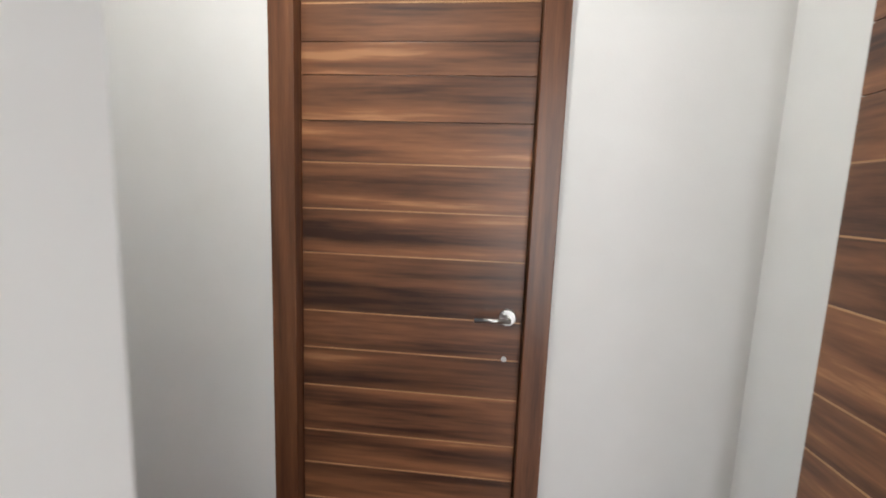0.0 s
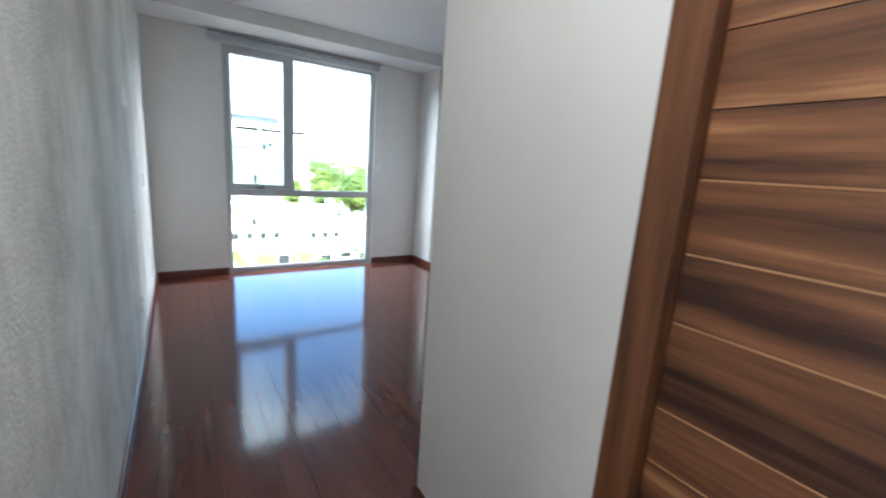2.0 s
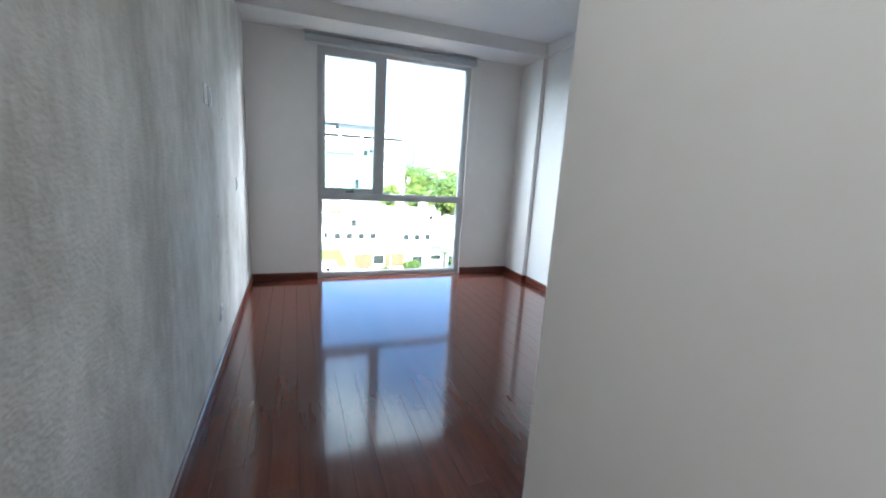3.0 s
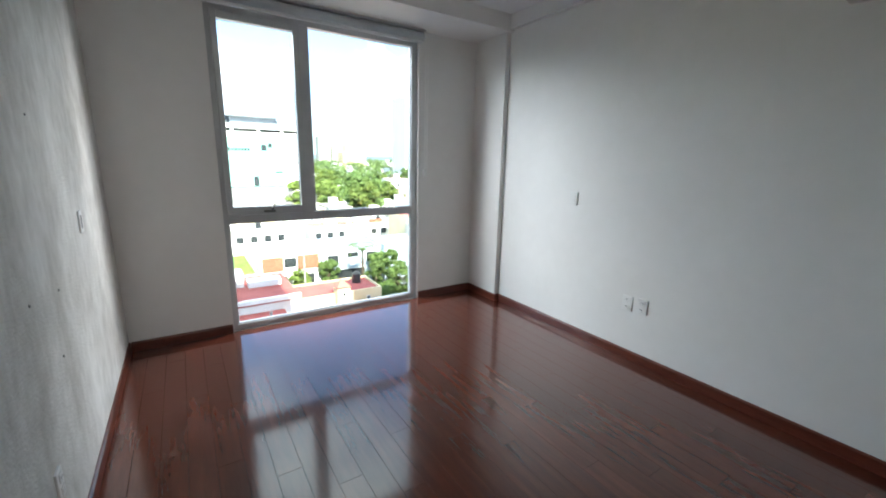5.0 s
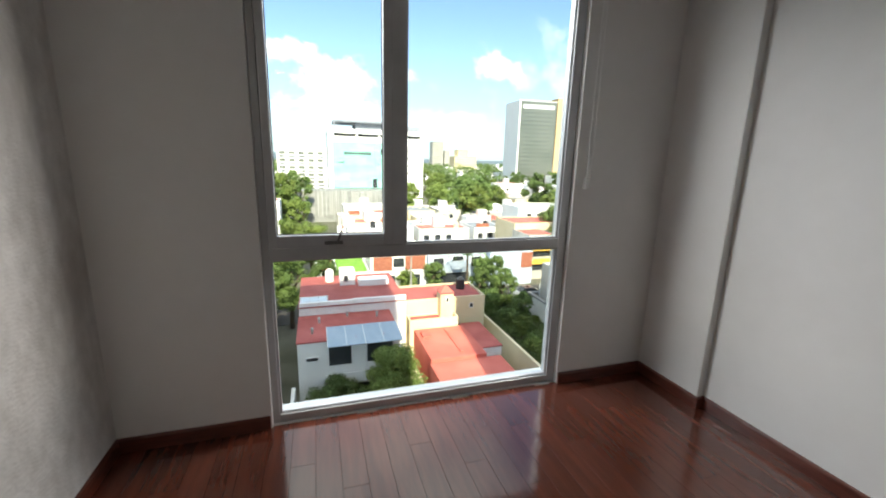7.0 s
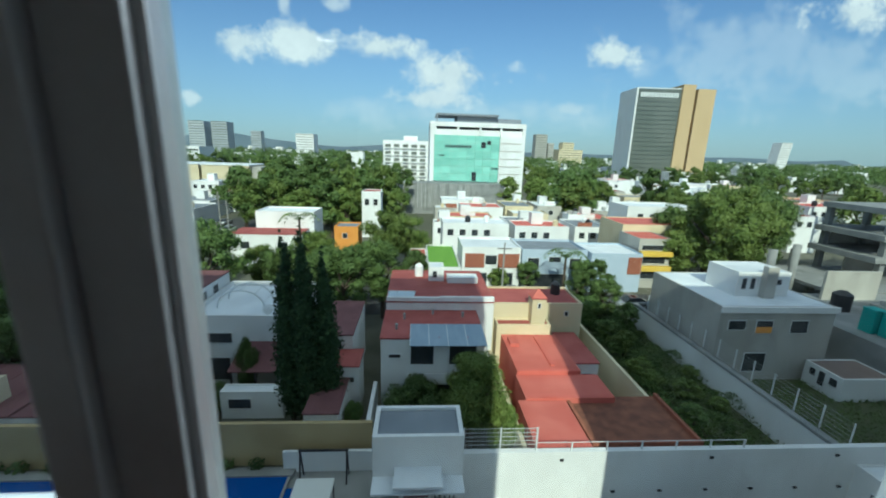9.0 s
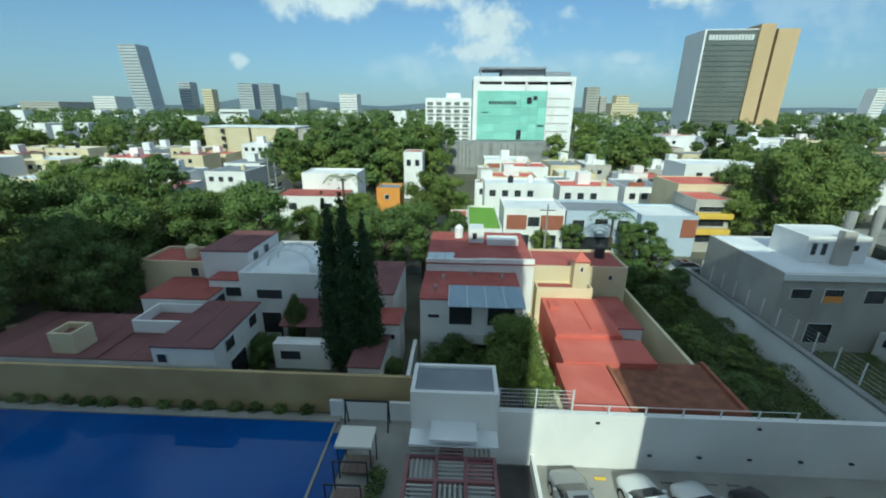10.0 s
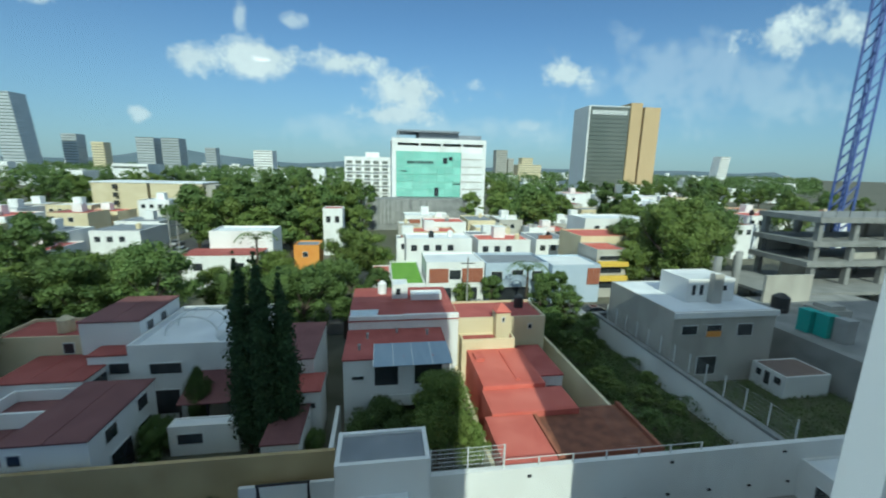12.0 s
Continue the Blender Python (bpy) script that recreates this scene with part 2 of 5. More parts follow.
M["greenroof"] = mat("artificial_turf", (0.13, 0.30, 0.035), (0.22, 0.42, 0.06), scale=1.5, rough=0.95, bump=0.6, bscale=30)
M["dark"] = mat("dark_window_glass", (0.025, 0.03, 0.035), (0.05, 0.055, 0.06), scale=1.0, rough=0.12, spec=0.6)
M["greenglass"] = mat("green_curtain_glass", (0.25, 0.58, 0.47), (0.36, 0.71, 0.60), scale=0.12, stretch=(1, 1, 3), rough=0.2, spec=0.6, rnd=0.1)
M["tintglass"] = mat("grey_curtain_glass", (0.13, 0.145, 0.125), (0.19, 0.20, 0.175), scale=0.06, rough=0.14, spec=0.6, rnd=0.1)
M["sand"] = mat("sand_concrete", (0.52, 0.37, 0.20), (0.62, 0.45, 0.26), scale=0.06, stretch=(1, 1, 0.3), rough=0.85)
# grey cladding, paled in its colour for the haze of distance
M["tower"] = mat("hazed_grey_tower_cladding", (0.36, 0.39, 0.41), (0.48, 0.51, 0.53), scale=0.05, stretch=(1, 1, 5), rough=0.4, rnd=0.15)
M["slat"] = mat("grey_slat", (0.33, 0.33, 0.32), (0.42, 0.42, 0.40), scale=0.5, rough=0.7, rnd=0.15)
M["asphalt"] = mat("asphalt", (0.045, 0.045, 0.047), (0.085, 0.083, 0.08), scale=0.6, rough=0.9, bump=0.4, bscale=20)
M["concrete"] = mat("yard_concrete", (0.24, 0.235, 0.22), (0.36, 0.35, 0.325), scale=0.5, rough=0.9, bump=0.3, bscale=9)
M["rawconcrete"] = mat("raw_concrete", (0.20, 0.205, 0.20), (0.33, 0.33, 0.32), scale=0.6, rough=0.9, bump=0.4, bscale=7)
M["ground"] = mat("town_ground", (0.07, 0.075, 0.045), (0.19, 0.18, 0.14), scale=0.05, rough=0.95, fine=0.5)
M["soil"] = mat("weedy_soil", (0.05, 0.065, 0.025), (0.12, 0.13, 0.06), scale=0.6, rough=0.95, bump=0.8, bscale=5)
M["leaf"] = leafy("tree_leaf", (0.075, 0.128, 0.036), (0.165, 0.235, 0.068), scale=0.5, rough=0.6, rnd=0.3, spec=0.3)
M["leaf_light"] = leafy("light_tree_leaf", (0.11, 0.168, 0.036), (0.225, 0.285, 0.075), scale=0.5, rough=0.6, rnd=0.2, spec=0.3)
M["leaf_dark"] = mat("cypress_leaf", (0.018, 0.040, 0.016), (0.042, 0.075, 0.028), scale=1.5, rough=0.7, rnd=0.2, spec=0.2)
M["bark"] = mat("bark", (0.06, 0.045, 0.03), (0.12, 0.09, 0.065), scale=3, stretch=(4, 4, 1), rough=0.95, bump=0.6, bscale=12)
M["water"] = mat("blue_pool_water", (0.005, 0.06, 0.27), (0.010, 0.095, 0.36), scale=0.15, rough=0.06, bump=0.06, bscale=2.5, spec=0.2)
M["metal_white"] = mat("white_painted_metal", (0.66, 0.67, 0.66), (0.74, 0.75, 0.74), rough=0.45)
M["metal_dark"] = mat("dark_painted_metal", (0.02, 0.02, 0.022), (0.04, 0.04, 0.042), rough=0.5)
M["maroon"] = mat("maroon_painted_steel", (0.20, 0.085, 0.095), (0.28, 0.13, 0.14), scale=1.2, rough=0.6)
M["canvas"] = mat("white_canvas", (0.72, 0.70, 0.64), (0.80, 0.78, 0.72), scale=3, rough=0.9)
M["crane"] = mat("blue_crane_paint", (0.05, 0.09, 0.30), (0.10, 0.15, 0.42), scale=2, rough=0.5)
M["teal"] = mat("teal_tank_plastic", (0.02, 0.34, 0.30), (0.04, 0.42, 0.37), rough=0.45)
M["solar"] = mat("blue_roof_sheet", (0.24, 0.33, 0.42), (0.32, 0.41, 0.50), scale=0.8, stretch=(4, 1, 1), rough=0.3)
M["sheet"] = mat("pale_plastic_sheet", (0.52, 0.62, 0.68), (0.64, 0.72, 0.77), scale=1.0, stretch=(4, 1, 1), rough=0.35)
M["black_plastic"] = mat("black_tank_plastic", (0.015, 0.016, 0.018), (0.03, 0.031, 0.034), rough=0.45)
M["car_white"] = mat("white_car_paint", (0.70, 0.71, 0.72), (0.74, 0.75, 0.76), rough=0.25, coat=0.8)
M["car_grey"] = mat("silver_car_paint", (0.28, 0.29, 0.30), (0.33, 0.34, 0.35), rough=0.3, metal=0.4, coat=0.8)
M["car_black"] = mat("black_car_paint", (0.012, 0.012, 0.014), (0.02, 0.02, 0.022), rough=0.2, coat=0.9)
M["tyre"] = mat("tyre_rubber", (0.015, 0.015, 0.015), (0.03, 0.03, 0.03), rough=0.85)
# the blue-grey of distance haze is put into the hills' colour
M["hill"] = mat("hazed_far_hill", (0.10, 0.14, 0.17), (0.14, 0.18, 0.21), scale=0.003, rough=1.0)

# ---- building helpers ----


def box(bm, x0, x1, y0, y1, z0, z1):
    v = [bm.verts.new(p) for p in ((x0, y0, z0), (x1, y0, z0), (x1, y1, z0), (x0, y1, z0), (x0, y0, z1), (x1, y0, z1), (x1, y1, z1), (x0, y1, z1))]
    for q in ((3, 2, 1, 0), (4, 5, 6, 7), (0, 1, 5, 4), (1, 2, 6, 5), (2, 3, 7, 6), (3, 0, 4, 7)):
        bm.faces.new([v[i] for i in q])
    return v


def boxes(*bs):
    bm = bmesh.new()
    for b in bs:
        box(bm, *b)
    return bm


def bevelled(w, *bs):
    bm = boxes(*bs)
    bmesh.ops.bevel(bm, geom=bm.edges[:], offset=w, segments=2, affect="EDGES", profile=0.6)
    return bm


def tube(bm, p, q, r, seg=8, r2=None):
    p, q = Vector(p), Vector(q)
    m = Matrix.Translation((p + q) / 2) @ (q - p).to_track_quat("Z", "Y").to_matrix().to_4x4()
    bmesh.ops.create_cone(bm, cap_ends=True, segments=seg, radius1=r, radius2=r if r2 is None else r2, depth=(q - p).length, matrix=m)


def mesh_of(bm, name, material, smooth=False):
    me = bpy.data.meshes.new(name)
    bm.to_mesh(me)
    bm.free()
    me.materials.append(M[material])
    if smooth:
        for p in me.polygons:
            p.use_smooth = True
    return me


def part(name, bm, material, parent, label="", smooth=False):
    ob = new(name, mesh_of(bm, name, material, smooth))
    ob.parent = parent
    if parent is not None:
        ob.matrix_parent_inverse = parent.matrix_basis.inverted()
    return tagged(ob, label)


def thing(name, at, label, category, group="", kind=""):
    ob = new(name)
    ob.empty_display_size = 0.1
    ob.matrix_basis = Matrix.Translation(at)
    return tagged(ob, label, category, group, kind)


def structure(name, bm, material, label="", smooth=False):
    return tagged(part(name, bm, material, None, label, smooth), kind="structure")


def solid(name, bm, material, label, category, group="", smooth=False):
    return tagged(part(name, bm, material, None, "", smooth), label, category, group)

# ---- bedroom and entry: structure ----
H = 3.0
structure("floor", boxes((-2.2, 3.6, -7.2, 0.0, -0.25, -0.014)), "joint", "floor base under red-brown planks")
structure("corridor_floor", boxes((-2.2, -0.02, -7.2, -4.6, -0.010, 0.0)), "plank", "red-brown wooden corridor floor")
structure("wall_north", boxes((-0.15, 0.76, 0, 0.2, 0, H), (2.67, 3.6, 0, 0.2, 0, H), (0.76, 2.67, 0, 0.2, 2.75, H), (0.76, 2.67, 0.02, 0.2, -0.25, 0.0)), "paint", "white painted wall round the window")
structure("wall_west", boxes((-0.15, 0, -5.640, 0, 0, H), (-0.15, 0, -6.755, -6.5, 0, H), (-0.15, 0, -6.5, -5.640, 2.12, H)), "stucco", "rough trowelled grey-white plaster wall")
structure("door_reveal", boxes((-0.148, -0.001, -5.646, -5.640, 0, 2.12)), "paint", "smooth white door reveal")
structure("wall_east", boxes((3.455, 3.6, -4.25, 0, 0, H)), "paint", "white painted side wall")
structure("pilaster", boxes((3.40, 3.455, -0.51, 0, 0, 2.87)), "paint", "shallow white pilaster in the corner")
structure("beam_side", boxes((3.40, 3.455, -4.25, -0.56, 2.87, H)), "paint", "shallow white beam over the side wall")
structure("beam_window", boxes((0, 3.455, -0.56, 0, 2.85, H)), "paint", "white dropped beam over the window")
structure("wall_south", boxes((1.27, 3.6, -4.40, -4.25, 0, H)), "paint", "white back wall of the bedroom")
structure("wall_entry", boxes((1.12, 1.27, -5.115, -4.25, 0, H), (1.12, 1.27, -6.755, -5.985, 0, H), (1.12, 1.27, -5.985, -5.115, 2.14, H)), "paint", "white wall with the walnut door")
structure("wall_entry_end", boxes((0, 1.12, -6.755, -6.605, 0, H)), "paint", "white end wall behind the open door")
structure("wall_corridor", boxes((-2.2, -2.05, -7.2, -4.6, 0, H), (-2.05, -0.15, -7.2, -7.05, 0, H), (-2.05, -0.15, -4.75, -4.6, 0, H)), "paint", "white corridor walls")
structure("wall_closet", boxes((1.27, 1.9, -6.755, -6.7, 0, H), (1.9, 1.95, -6.755, -4.4, 0, H)), "paint", "closet back wall")
structure("ceiling", boxes((-2.2, 3.6, -7.2, 0.2, H, H + 0.2)), "ceiling", "white painted ceiling")


def skirting(name, x0, x1, y0, y1, side):
    """A skirting board 8 cm high against a wall; side: the way its face looks."""
    d, h = 0.014, 0.082
    prof = [(0, 0), (d, 0), (d, h - 0.014), (d * 0.72, h - 0.005), (d * 0.35, h), (0, h)]
    bm = bmesh.new()
    ends = []
    for e in (0, 1):
        ring = []
        for a, z in prof:
            if side == "+x":
                p = (x0 + a, (y0, y1)[e], z)
            elif side == "-x":
                p = (x0 - a, (y0, y1)[e], z)
            elif side == "-y":
                p = ((x0, x1)[e], y0 - a, z)
            else:
                p = ((x0, x1)[e], y0 + a, z)
            ring.append(bm.verts.new(p))
        ends.append(ring)
    k = len(prof)
    for i in range(k):
        bm.faces.new((ends[0][i], ends[0][(i + 1) % k], ends[1][(i + 1) % k], ends[1][i]))
    bm.faces.new(ends[0]), bm.faces.new(ends[1][::-1])
    bmesh.ops.recalc_face_normals(bm, faces=bm.faces)
    return structure(name, bm, "skirting", "red-brown wooden skirting board")


for a in ((0, 0, -5.640, 0, "+x"), (0.014, 0.752, 0, 0, "-y"), (2.678, 3.386, 0, 0, "-y"), (3.40, 3.40, -0.51, 0, "-x"), (3.455, 3.455, -4.25, -0.512, "-x"),
          (3.386, 3.455, -0.512, -0.512, "-y"), (1.12, 3.441, -4.25, -4.25, "+y"), (1.12, 1.12, -5.09, -4.236, "-x"), (1.12, 1.12, -6.605, -6.01, "-x"), (0.0, 1.106, -6.605, -6.605, "+y")):
    skirting("baseboard", *a)

# ---- window ----
window = thing("window_1", (1.71, 0.08, 0), "grey aluminium floor-to-ceiling window with a casement pane", "window", kind="structure")
G0, G1 = 0.035, 0.115
frame_ob = part("window_frame", bevelled(0.004, (0.762, 0.80, G0, G1, 0.004, 2.748), (2.605, 2.668, G0, G1, 0.004, 2.748), (0.80, 2.605, G0, G1, 0.004, 0.055), (0.80, 2.605, G0, G1, 2.70, 2.748)), "alu", window)
part("mullion", bevelled(0.004, (1.478, 1.556, G0 + 0.002, G1, 1.066, 2.70)), "alu", window)
part("transom", bevelled(0.004, (0.80, 2.605, G0 + 0.001, G1, 1.0, 1.066)), "alu", window)
sash = part("sash", bevelled(0.006, (0.802, 0.846, 0.018, 0.088, 1.07, 2.698), (1.424, 1.476, 0.018, 0.088, 1.07, 2.698), (0.846, 1.424, 0.018, 0.088, 1.07, 1.138), (0.846, 1.424, 0.018, 0.088, 2.64, 2.698)), "alu", window, "opening sash in grey aluminium")
part("gasket", boxes((0.846, 0.850, 0.05, 0.06, 1.138, 2.64), (1.420, 1.424, 0.05, 0.06, 1.138, 2.64), (0.85, 1.42, 0.05, 0.06, 1.138, 1.142)), "gasket", sash)
hb = bevelled(0.002, (1.09, 1.19, 0.006, 0.018, 1.085, 1.105))
tube(hb, (1.16, 0.010, 1.10), (1.185, -0.012, 1.165), 0.007)
part("sash_handle", hb, "plastic_grey", sash, "small dark grey sash handle")
part("bead", bevelled(0.003, (1.556, 1.568, 0.05, 0.075, 1.066, 2.70), (2.593, 2.605, 0.05, 0.075, 1.066, 2.70), (1.568, 2.593, 0.05, 0.075, 1.066, 1.078), (0.80, 0.812, 0.05, 0.075, 0.055, 1.0), (2.593, 2.605, 0.05, 0.075, 0.055, 1.0), (0.812, 2.593, 0.05, 0.075, 0.055, 0.067), (0.812, 2.593, 0.05, 0.075, 0.988, 1.0)), "alu", window, "grey glazing bead")
for b in ((0.848, 1.422, 0.062, 0.068, 1.136, 2.642), (1.556, 2.605, 0.082, 0.088, 1.066, 2.70), (0.80, 2.605, 0.082, 0.088, 0.055, 1.0)):
    pane = part("pane", boxes(b), "glass", window, "clear glass pane")
    pane.visible_shadow = False
part("drip_sill", bevelled(0.004, (0.762, 2.668, 0.118, 0.215, -0.012, 0.012)), "alu", window, "grey outer sill")

blind = thing("roller_blind", (1.65, -0.06, 2.78), "rolled-up grey roller blind hung above the window", "blind")
part("cassette", bevelled(0.006, (0.605, 2.705, -0.005, 0.0 - 0.001, 2.76, 2.845), (0.605, 2.705, -0.09, -0.006, 2.835, 2.847)), "alu_white", blind, "white blind headrail")
rb = bmesh.new()
tube(rb, (0.63, -0.048, 2.785), (2.68, -0.048, 2.785), 0.043, 20)
part("fabric_roll", rb, "blind", blind, "rolled grey blind fabric", True)
part("bottom_bar", bevelled(0.004, (0.66, 2.66, -0.095, -0.075, 2.712, 2.738)), "alu_white", blind)
for x in (0.607, 2.689):
    part("bracket", bevelled(0.003, (x, x + 0.014, -0.092, -0.006, 2.74, 2.834)), "plastic", blind)
cb = bmesh.new()
for x in (2.735, 2.765):
    tube(cb, (x, -0.03, 1.42), (x, -0.03, 2.79), 0.0022, 6)
for i in range(8):
    a, b = math.pi * (1 + i / 8), math.pi * (1 + (i + 1) / 8)
    tube(cb, (2.75 + 0.015 * math.cos(a), -0.03, 1.42 + 0.02 * math.sin(a)), (2.75 + 0.015 * math.cos(b), -0.03, 1.42 + 0.02 * math.sin(b)), 0.0022, 6)
part("chain", cb, "plastic", blind, "white bead chain")
part("chain_holder", bevelled(0.004, (2.728, 2.772, -0.026, -0.001, 1.40, 1.47)), "plastic", blind, "white chain holder on the wall")

# ---- doors ----
BOARDS = [0.012, 0.17, 0.31, 0.446, 0.573, 0.741, 0.88, 1.011, 1.211, 1.361, 1.512, 1.645, 1.786, 1.886, 2.0, 2.1]


def door_leaf(name, label, x0, x1, y0, y1, axis):
    """A leaf of horizontal walnut boards; axis: the axis across its thickness."""
    d = thing(name, ((x0 + x1) / 2, (y0 + y1) / 2, 0), label, "door", kind="structure")
    for i, (a, b) in enumerate(zip(BOARDS, BOARDS[1:])):
        part("board", bevelled(0.0015, (x0, x1, y0, y1, a + 0.001, b - 0.001)), "door", d)
        if i not in (0, 11, 12, 13):
            e = 0.0012
            lo = (x0 - e, x1 + e, y0 + 0.004, y1 - 0.004) if axis == "x" else (x0 + 0.004, x1 - 0.004, y0 - e, y1 + e)
            part("inlay_line", boxes((*lo, a - 0.0022, a + 0.0022)), "door_edge", d, "pale wood line between boards")
    return d


door = door_leaf("door_1", "closed walnut door with horizontal boards and steel lever", 1.158, 1.198, -5.925, -5.178, "x")
hd = bmesh.new()
tube(hd, (1.158, -5.876, 1.03), (1.146, -5.876, 1.03), 0.027, 28)
bmesh.ops.bevel(hd, geom=hd.edges[:], offset=0.002, segments=1, affect="EDGES")
handle = part("door_handle", hd, "steel", door, "round steel rose")
lv = bmesh.new()
tube(lv, (1.148, -5.876, 1.03), (1.108, -5.876, 1.03), 0.0095, 14)
tube(lv, (1.110, -5.884, 1.03), (1.110, -5.770, 1.026), 0.0085, 14, 0.007)
part("lever", lv, "steel", handle, "steel lever", True)
kb = bmesh.new()
tube(kb, (1.158, -5.872, 0.885), (1.155, -5.872, 0.885), 0.009, 14)
part("keyhole", kb, "steel", door, "small steel keyhole cover")
fr = thing("door_frame", (1.16, -5.55, 0), "walnut door frame with flat architrave", "door frame", kind="structure")
for y0, y1 in ((-5.178, -5.095), (-6.005, -5.927)):
    part("jamb", bevelled(0.003, (1.106, 1.145, y0, y1, 0.001, 2.18)), "frame_wood", fr)
for y0, y1 in ((-5.176, -5.117), (-5.983, -5.929)):
    part("lining", boxes((1.145, 1.26, y0, y1, 0.001, 2.10)), "frame_wood", fr)
part("head", bevelled(0.003, (1.106, 1.145, -5.927, -5.178, 2.104, 2.18)), "frame_wood", fr)

leaf = door_leaf("door_2", "open walnut bedroom door against the end wall", -0.07, 0.79, -6.57, -6.53, "y")
# ---- wall fittings ----


def wall_plate(name, label, wall, y, z, w, h, inner):
    """A plastic plate on a side wall; inner: switch, socket, blank or empty."""
    s = 1 if wall == 0 else -1
    t = thing(name, (wall, y, z), label, "socket" if inner == "socket" else "switch", "wall plates")
    f = lambda a, b: (min(wall + s * a, wall + s * b), max(wall + s * a, wall + s * b))
    part("cover", bevelled(0.003, (*f(0, 0.009), y - w / 2, y + w / 2, z - h / 2, z + h / 2)), "plastic", t)
    if inner == "switch":
        part("rocker", bevelled(0.002, (*f(0.009, 0.014), y - w * 0.2, y + w * 0.2, z - h * 0.3, z + h * 0.3)), "plastic", t)
    elif inner == "socket":
        for dz in (-0.028, 0.028):
            r = part("outlet", bevelled(0.002, (*f(0.009, 0.013), y - w * 0.25, y + w * 0.25, z + dz - 0.018, z + dz + 0.018)), "plastic", t)
            part("slots", boxes((*f(0.0125, 0.0135), y - 0.008, y - 0.005, z + dz - 0.007, z + dz + 0.007), (*f(0.0125, 0.0135), y + 0.005, y + 0.008, z + dz - 0.007, z + dz + 0.007)), "plastic_grey", r)
    elif inner == "empty":
        part("slot", bevelled(0.001, (*f(0.009, 0.010), y - w * 0.18, y + w * 0.18, z - h * 0.3, z + h * 0.3)), "plastic_grey", t, "dark empty slot")
    return t


wall_plate("light_switch", "white plastic light switch high on the plaster wall", 0, -2.22, 1.82, 0.07, 0.118, "switch")
wall_plate("light_switch", "white plastic light switch beside another one", 0, -2.09, 1.815, 0.07, 0.118, "switch")
wall_plate("wall_socket", "white plastic double socket low on the plaster wall", 0, -2.085, 0.385, 0.07, 0.118, "socket")
wall_plate("wall_plate", "white plastic plate with an empty slot", 0, -0.995, 1.21, 0.07, 0.118, "empty")
wall_plate("light_switch", "white plastic switch on the side wall", 3.455, -1.475, 1.268, 0.085, 0.12, "switch")
wall_plate("wall_socket", "white plastic double socket above the skirting", 3.455, -2.105, 0.475, 0.085, 0.12, "socket")
wall_plate("wall_socket", "white plastic double socket beside its twin", 3.455, -2.232, 0.482, 0.085, 0.12, "socket")
for y, z in ((-1.73, 0.74), (-1.62, 1.72), (-2.0, 1.05), (-1.62, 1.0)):
    nb = bmesh.new()
    tube(nb, (0, y, z), (0.004, y, z), 0.005, 10)
    solid("wall_plug", nb, "plastic_grey", "small dark plug in the plaster wall", "wall plug", "wall plugs")

ac = thing("air_conditioner", (3.36, -3.5, 2.38), "white split air conditioner high on the side wall", "air conditioner")
bm = bmesh.new()
prof = [(3.454, 2.40), (3.454, 2.66), (3.30, 2.66), (3.262, 2.62), (3.255, 2.47), (3.29, 2.395), (3.40, 2.38)]
ra, rb2 = [bm.verts.new((x, -3.92, z)) for x, z in prof], [bm.verts.new((x, -3.10, z)) for x, z in prof]
for i in range(len(prof)):
    j = (i + 1) % len(prof)
    bm.faces.new((ra[i], ra[j], rb2[j], rb2[i]))
bm.faces.new(ra[::-1]), bm.faces.new(rb2)
bmesh.ops.recalc_face_normals(bm, faces=bm.faces)
bmesh.ops.bevel(bm, geom=bm.edges[:], offset=0.008, segments=2, affect="EDGES")
part("casing", bm, "plastic", ac)
part("louvre", bevelled(0.002, (3.285, 3.39, -3.88, -3.14, 2.374, 2.381)), "plastic", ac)

# unseen housing, assumed to go with the added entry lamp
el = thing("ceiling_light", (0.56, -5.3, H), "white round ceiling light assumed over the entry", "ceiling light")
eb = bmesh.new()
tube(eb, (0.56, -5.3, H), (0.56, -5.3, H - 0.03), 0.16, 32, 0.15)
part("housing", eb, "plastic", el)
lb = bmesh.new()
tube(lb, (0.587, -0.76, H), (0.587, -0.76, H - 0.03), 0.06, 28, 0.045)
lampbase = solid("ceiling_lamp_holder", lb, "plastic", "white round ceiling lamp holder without lamp", "lamp holder", smooth=False)

# ---- outside: ground, own building ----
GZ = -17.0
structure("ground", boxes((-2500, 2500, -300, 4000, GZ - 1, GZ)), "ground", "earth and streets of the town")
structure("pavement", boxes((-60, 60, 0.3, 20.3, GZ + 0.0, GZ + 0.05)), "concrete", "pale concrete yard and car park")
structure("road", boxes((-70, 60, 43.5, 51, GZ, GZ + 0.04)), "asphalt", "grey asphalt side street")
structure("road_avenue", boxes((-46, -37, 51, 200, GZ, GZ + 0.04)), "asphalt", "grey asphalt avenue with parked cars")
structure("lawn", boxes((18.2, 26.3, 17.4, 46, GZ, GZ + 0.08)), "soil", "overgrown vacant plot")
tower = thing("apartment_tower", (-18, -7, GZ), "white apartment tower that holds the flat", "apartment building")
part("wall", boxes((-40, 3.7, -7.5, 0.2, GZ, -0.26), (-40, 3.7, -7.5, 0.2, 3.21, 16), (-40, -2.3, -7.5, 0.2, -0.26, 3.21), (-2.3, 3.7, -7.5, -7.3, -0.26, 3.21), (3.6, 3.7, -7.3, 0.2, -0.26, 3.21)), "white", tower)
structure("yard_lawn", boxes((26.7, 41, 17.4, 29.4, GZ, GZ + 0.07)), "soil", "grassy yard round a white hut")
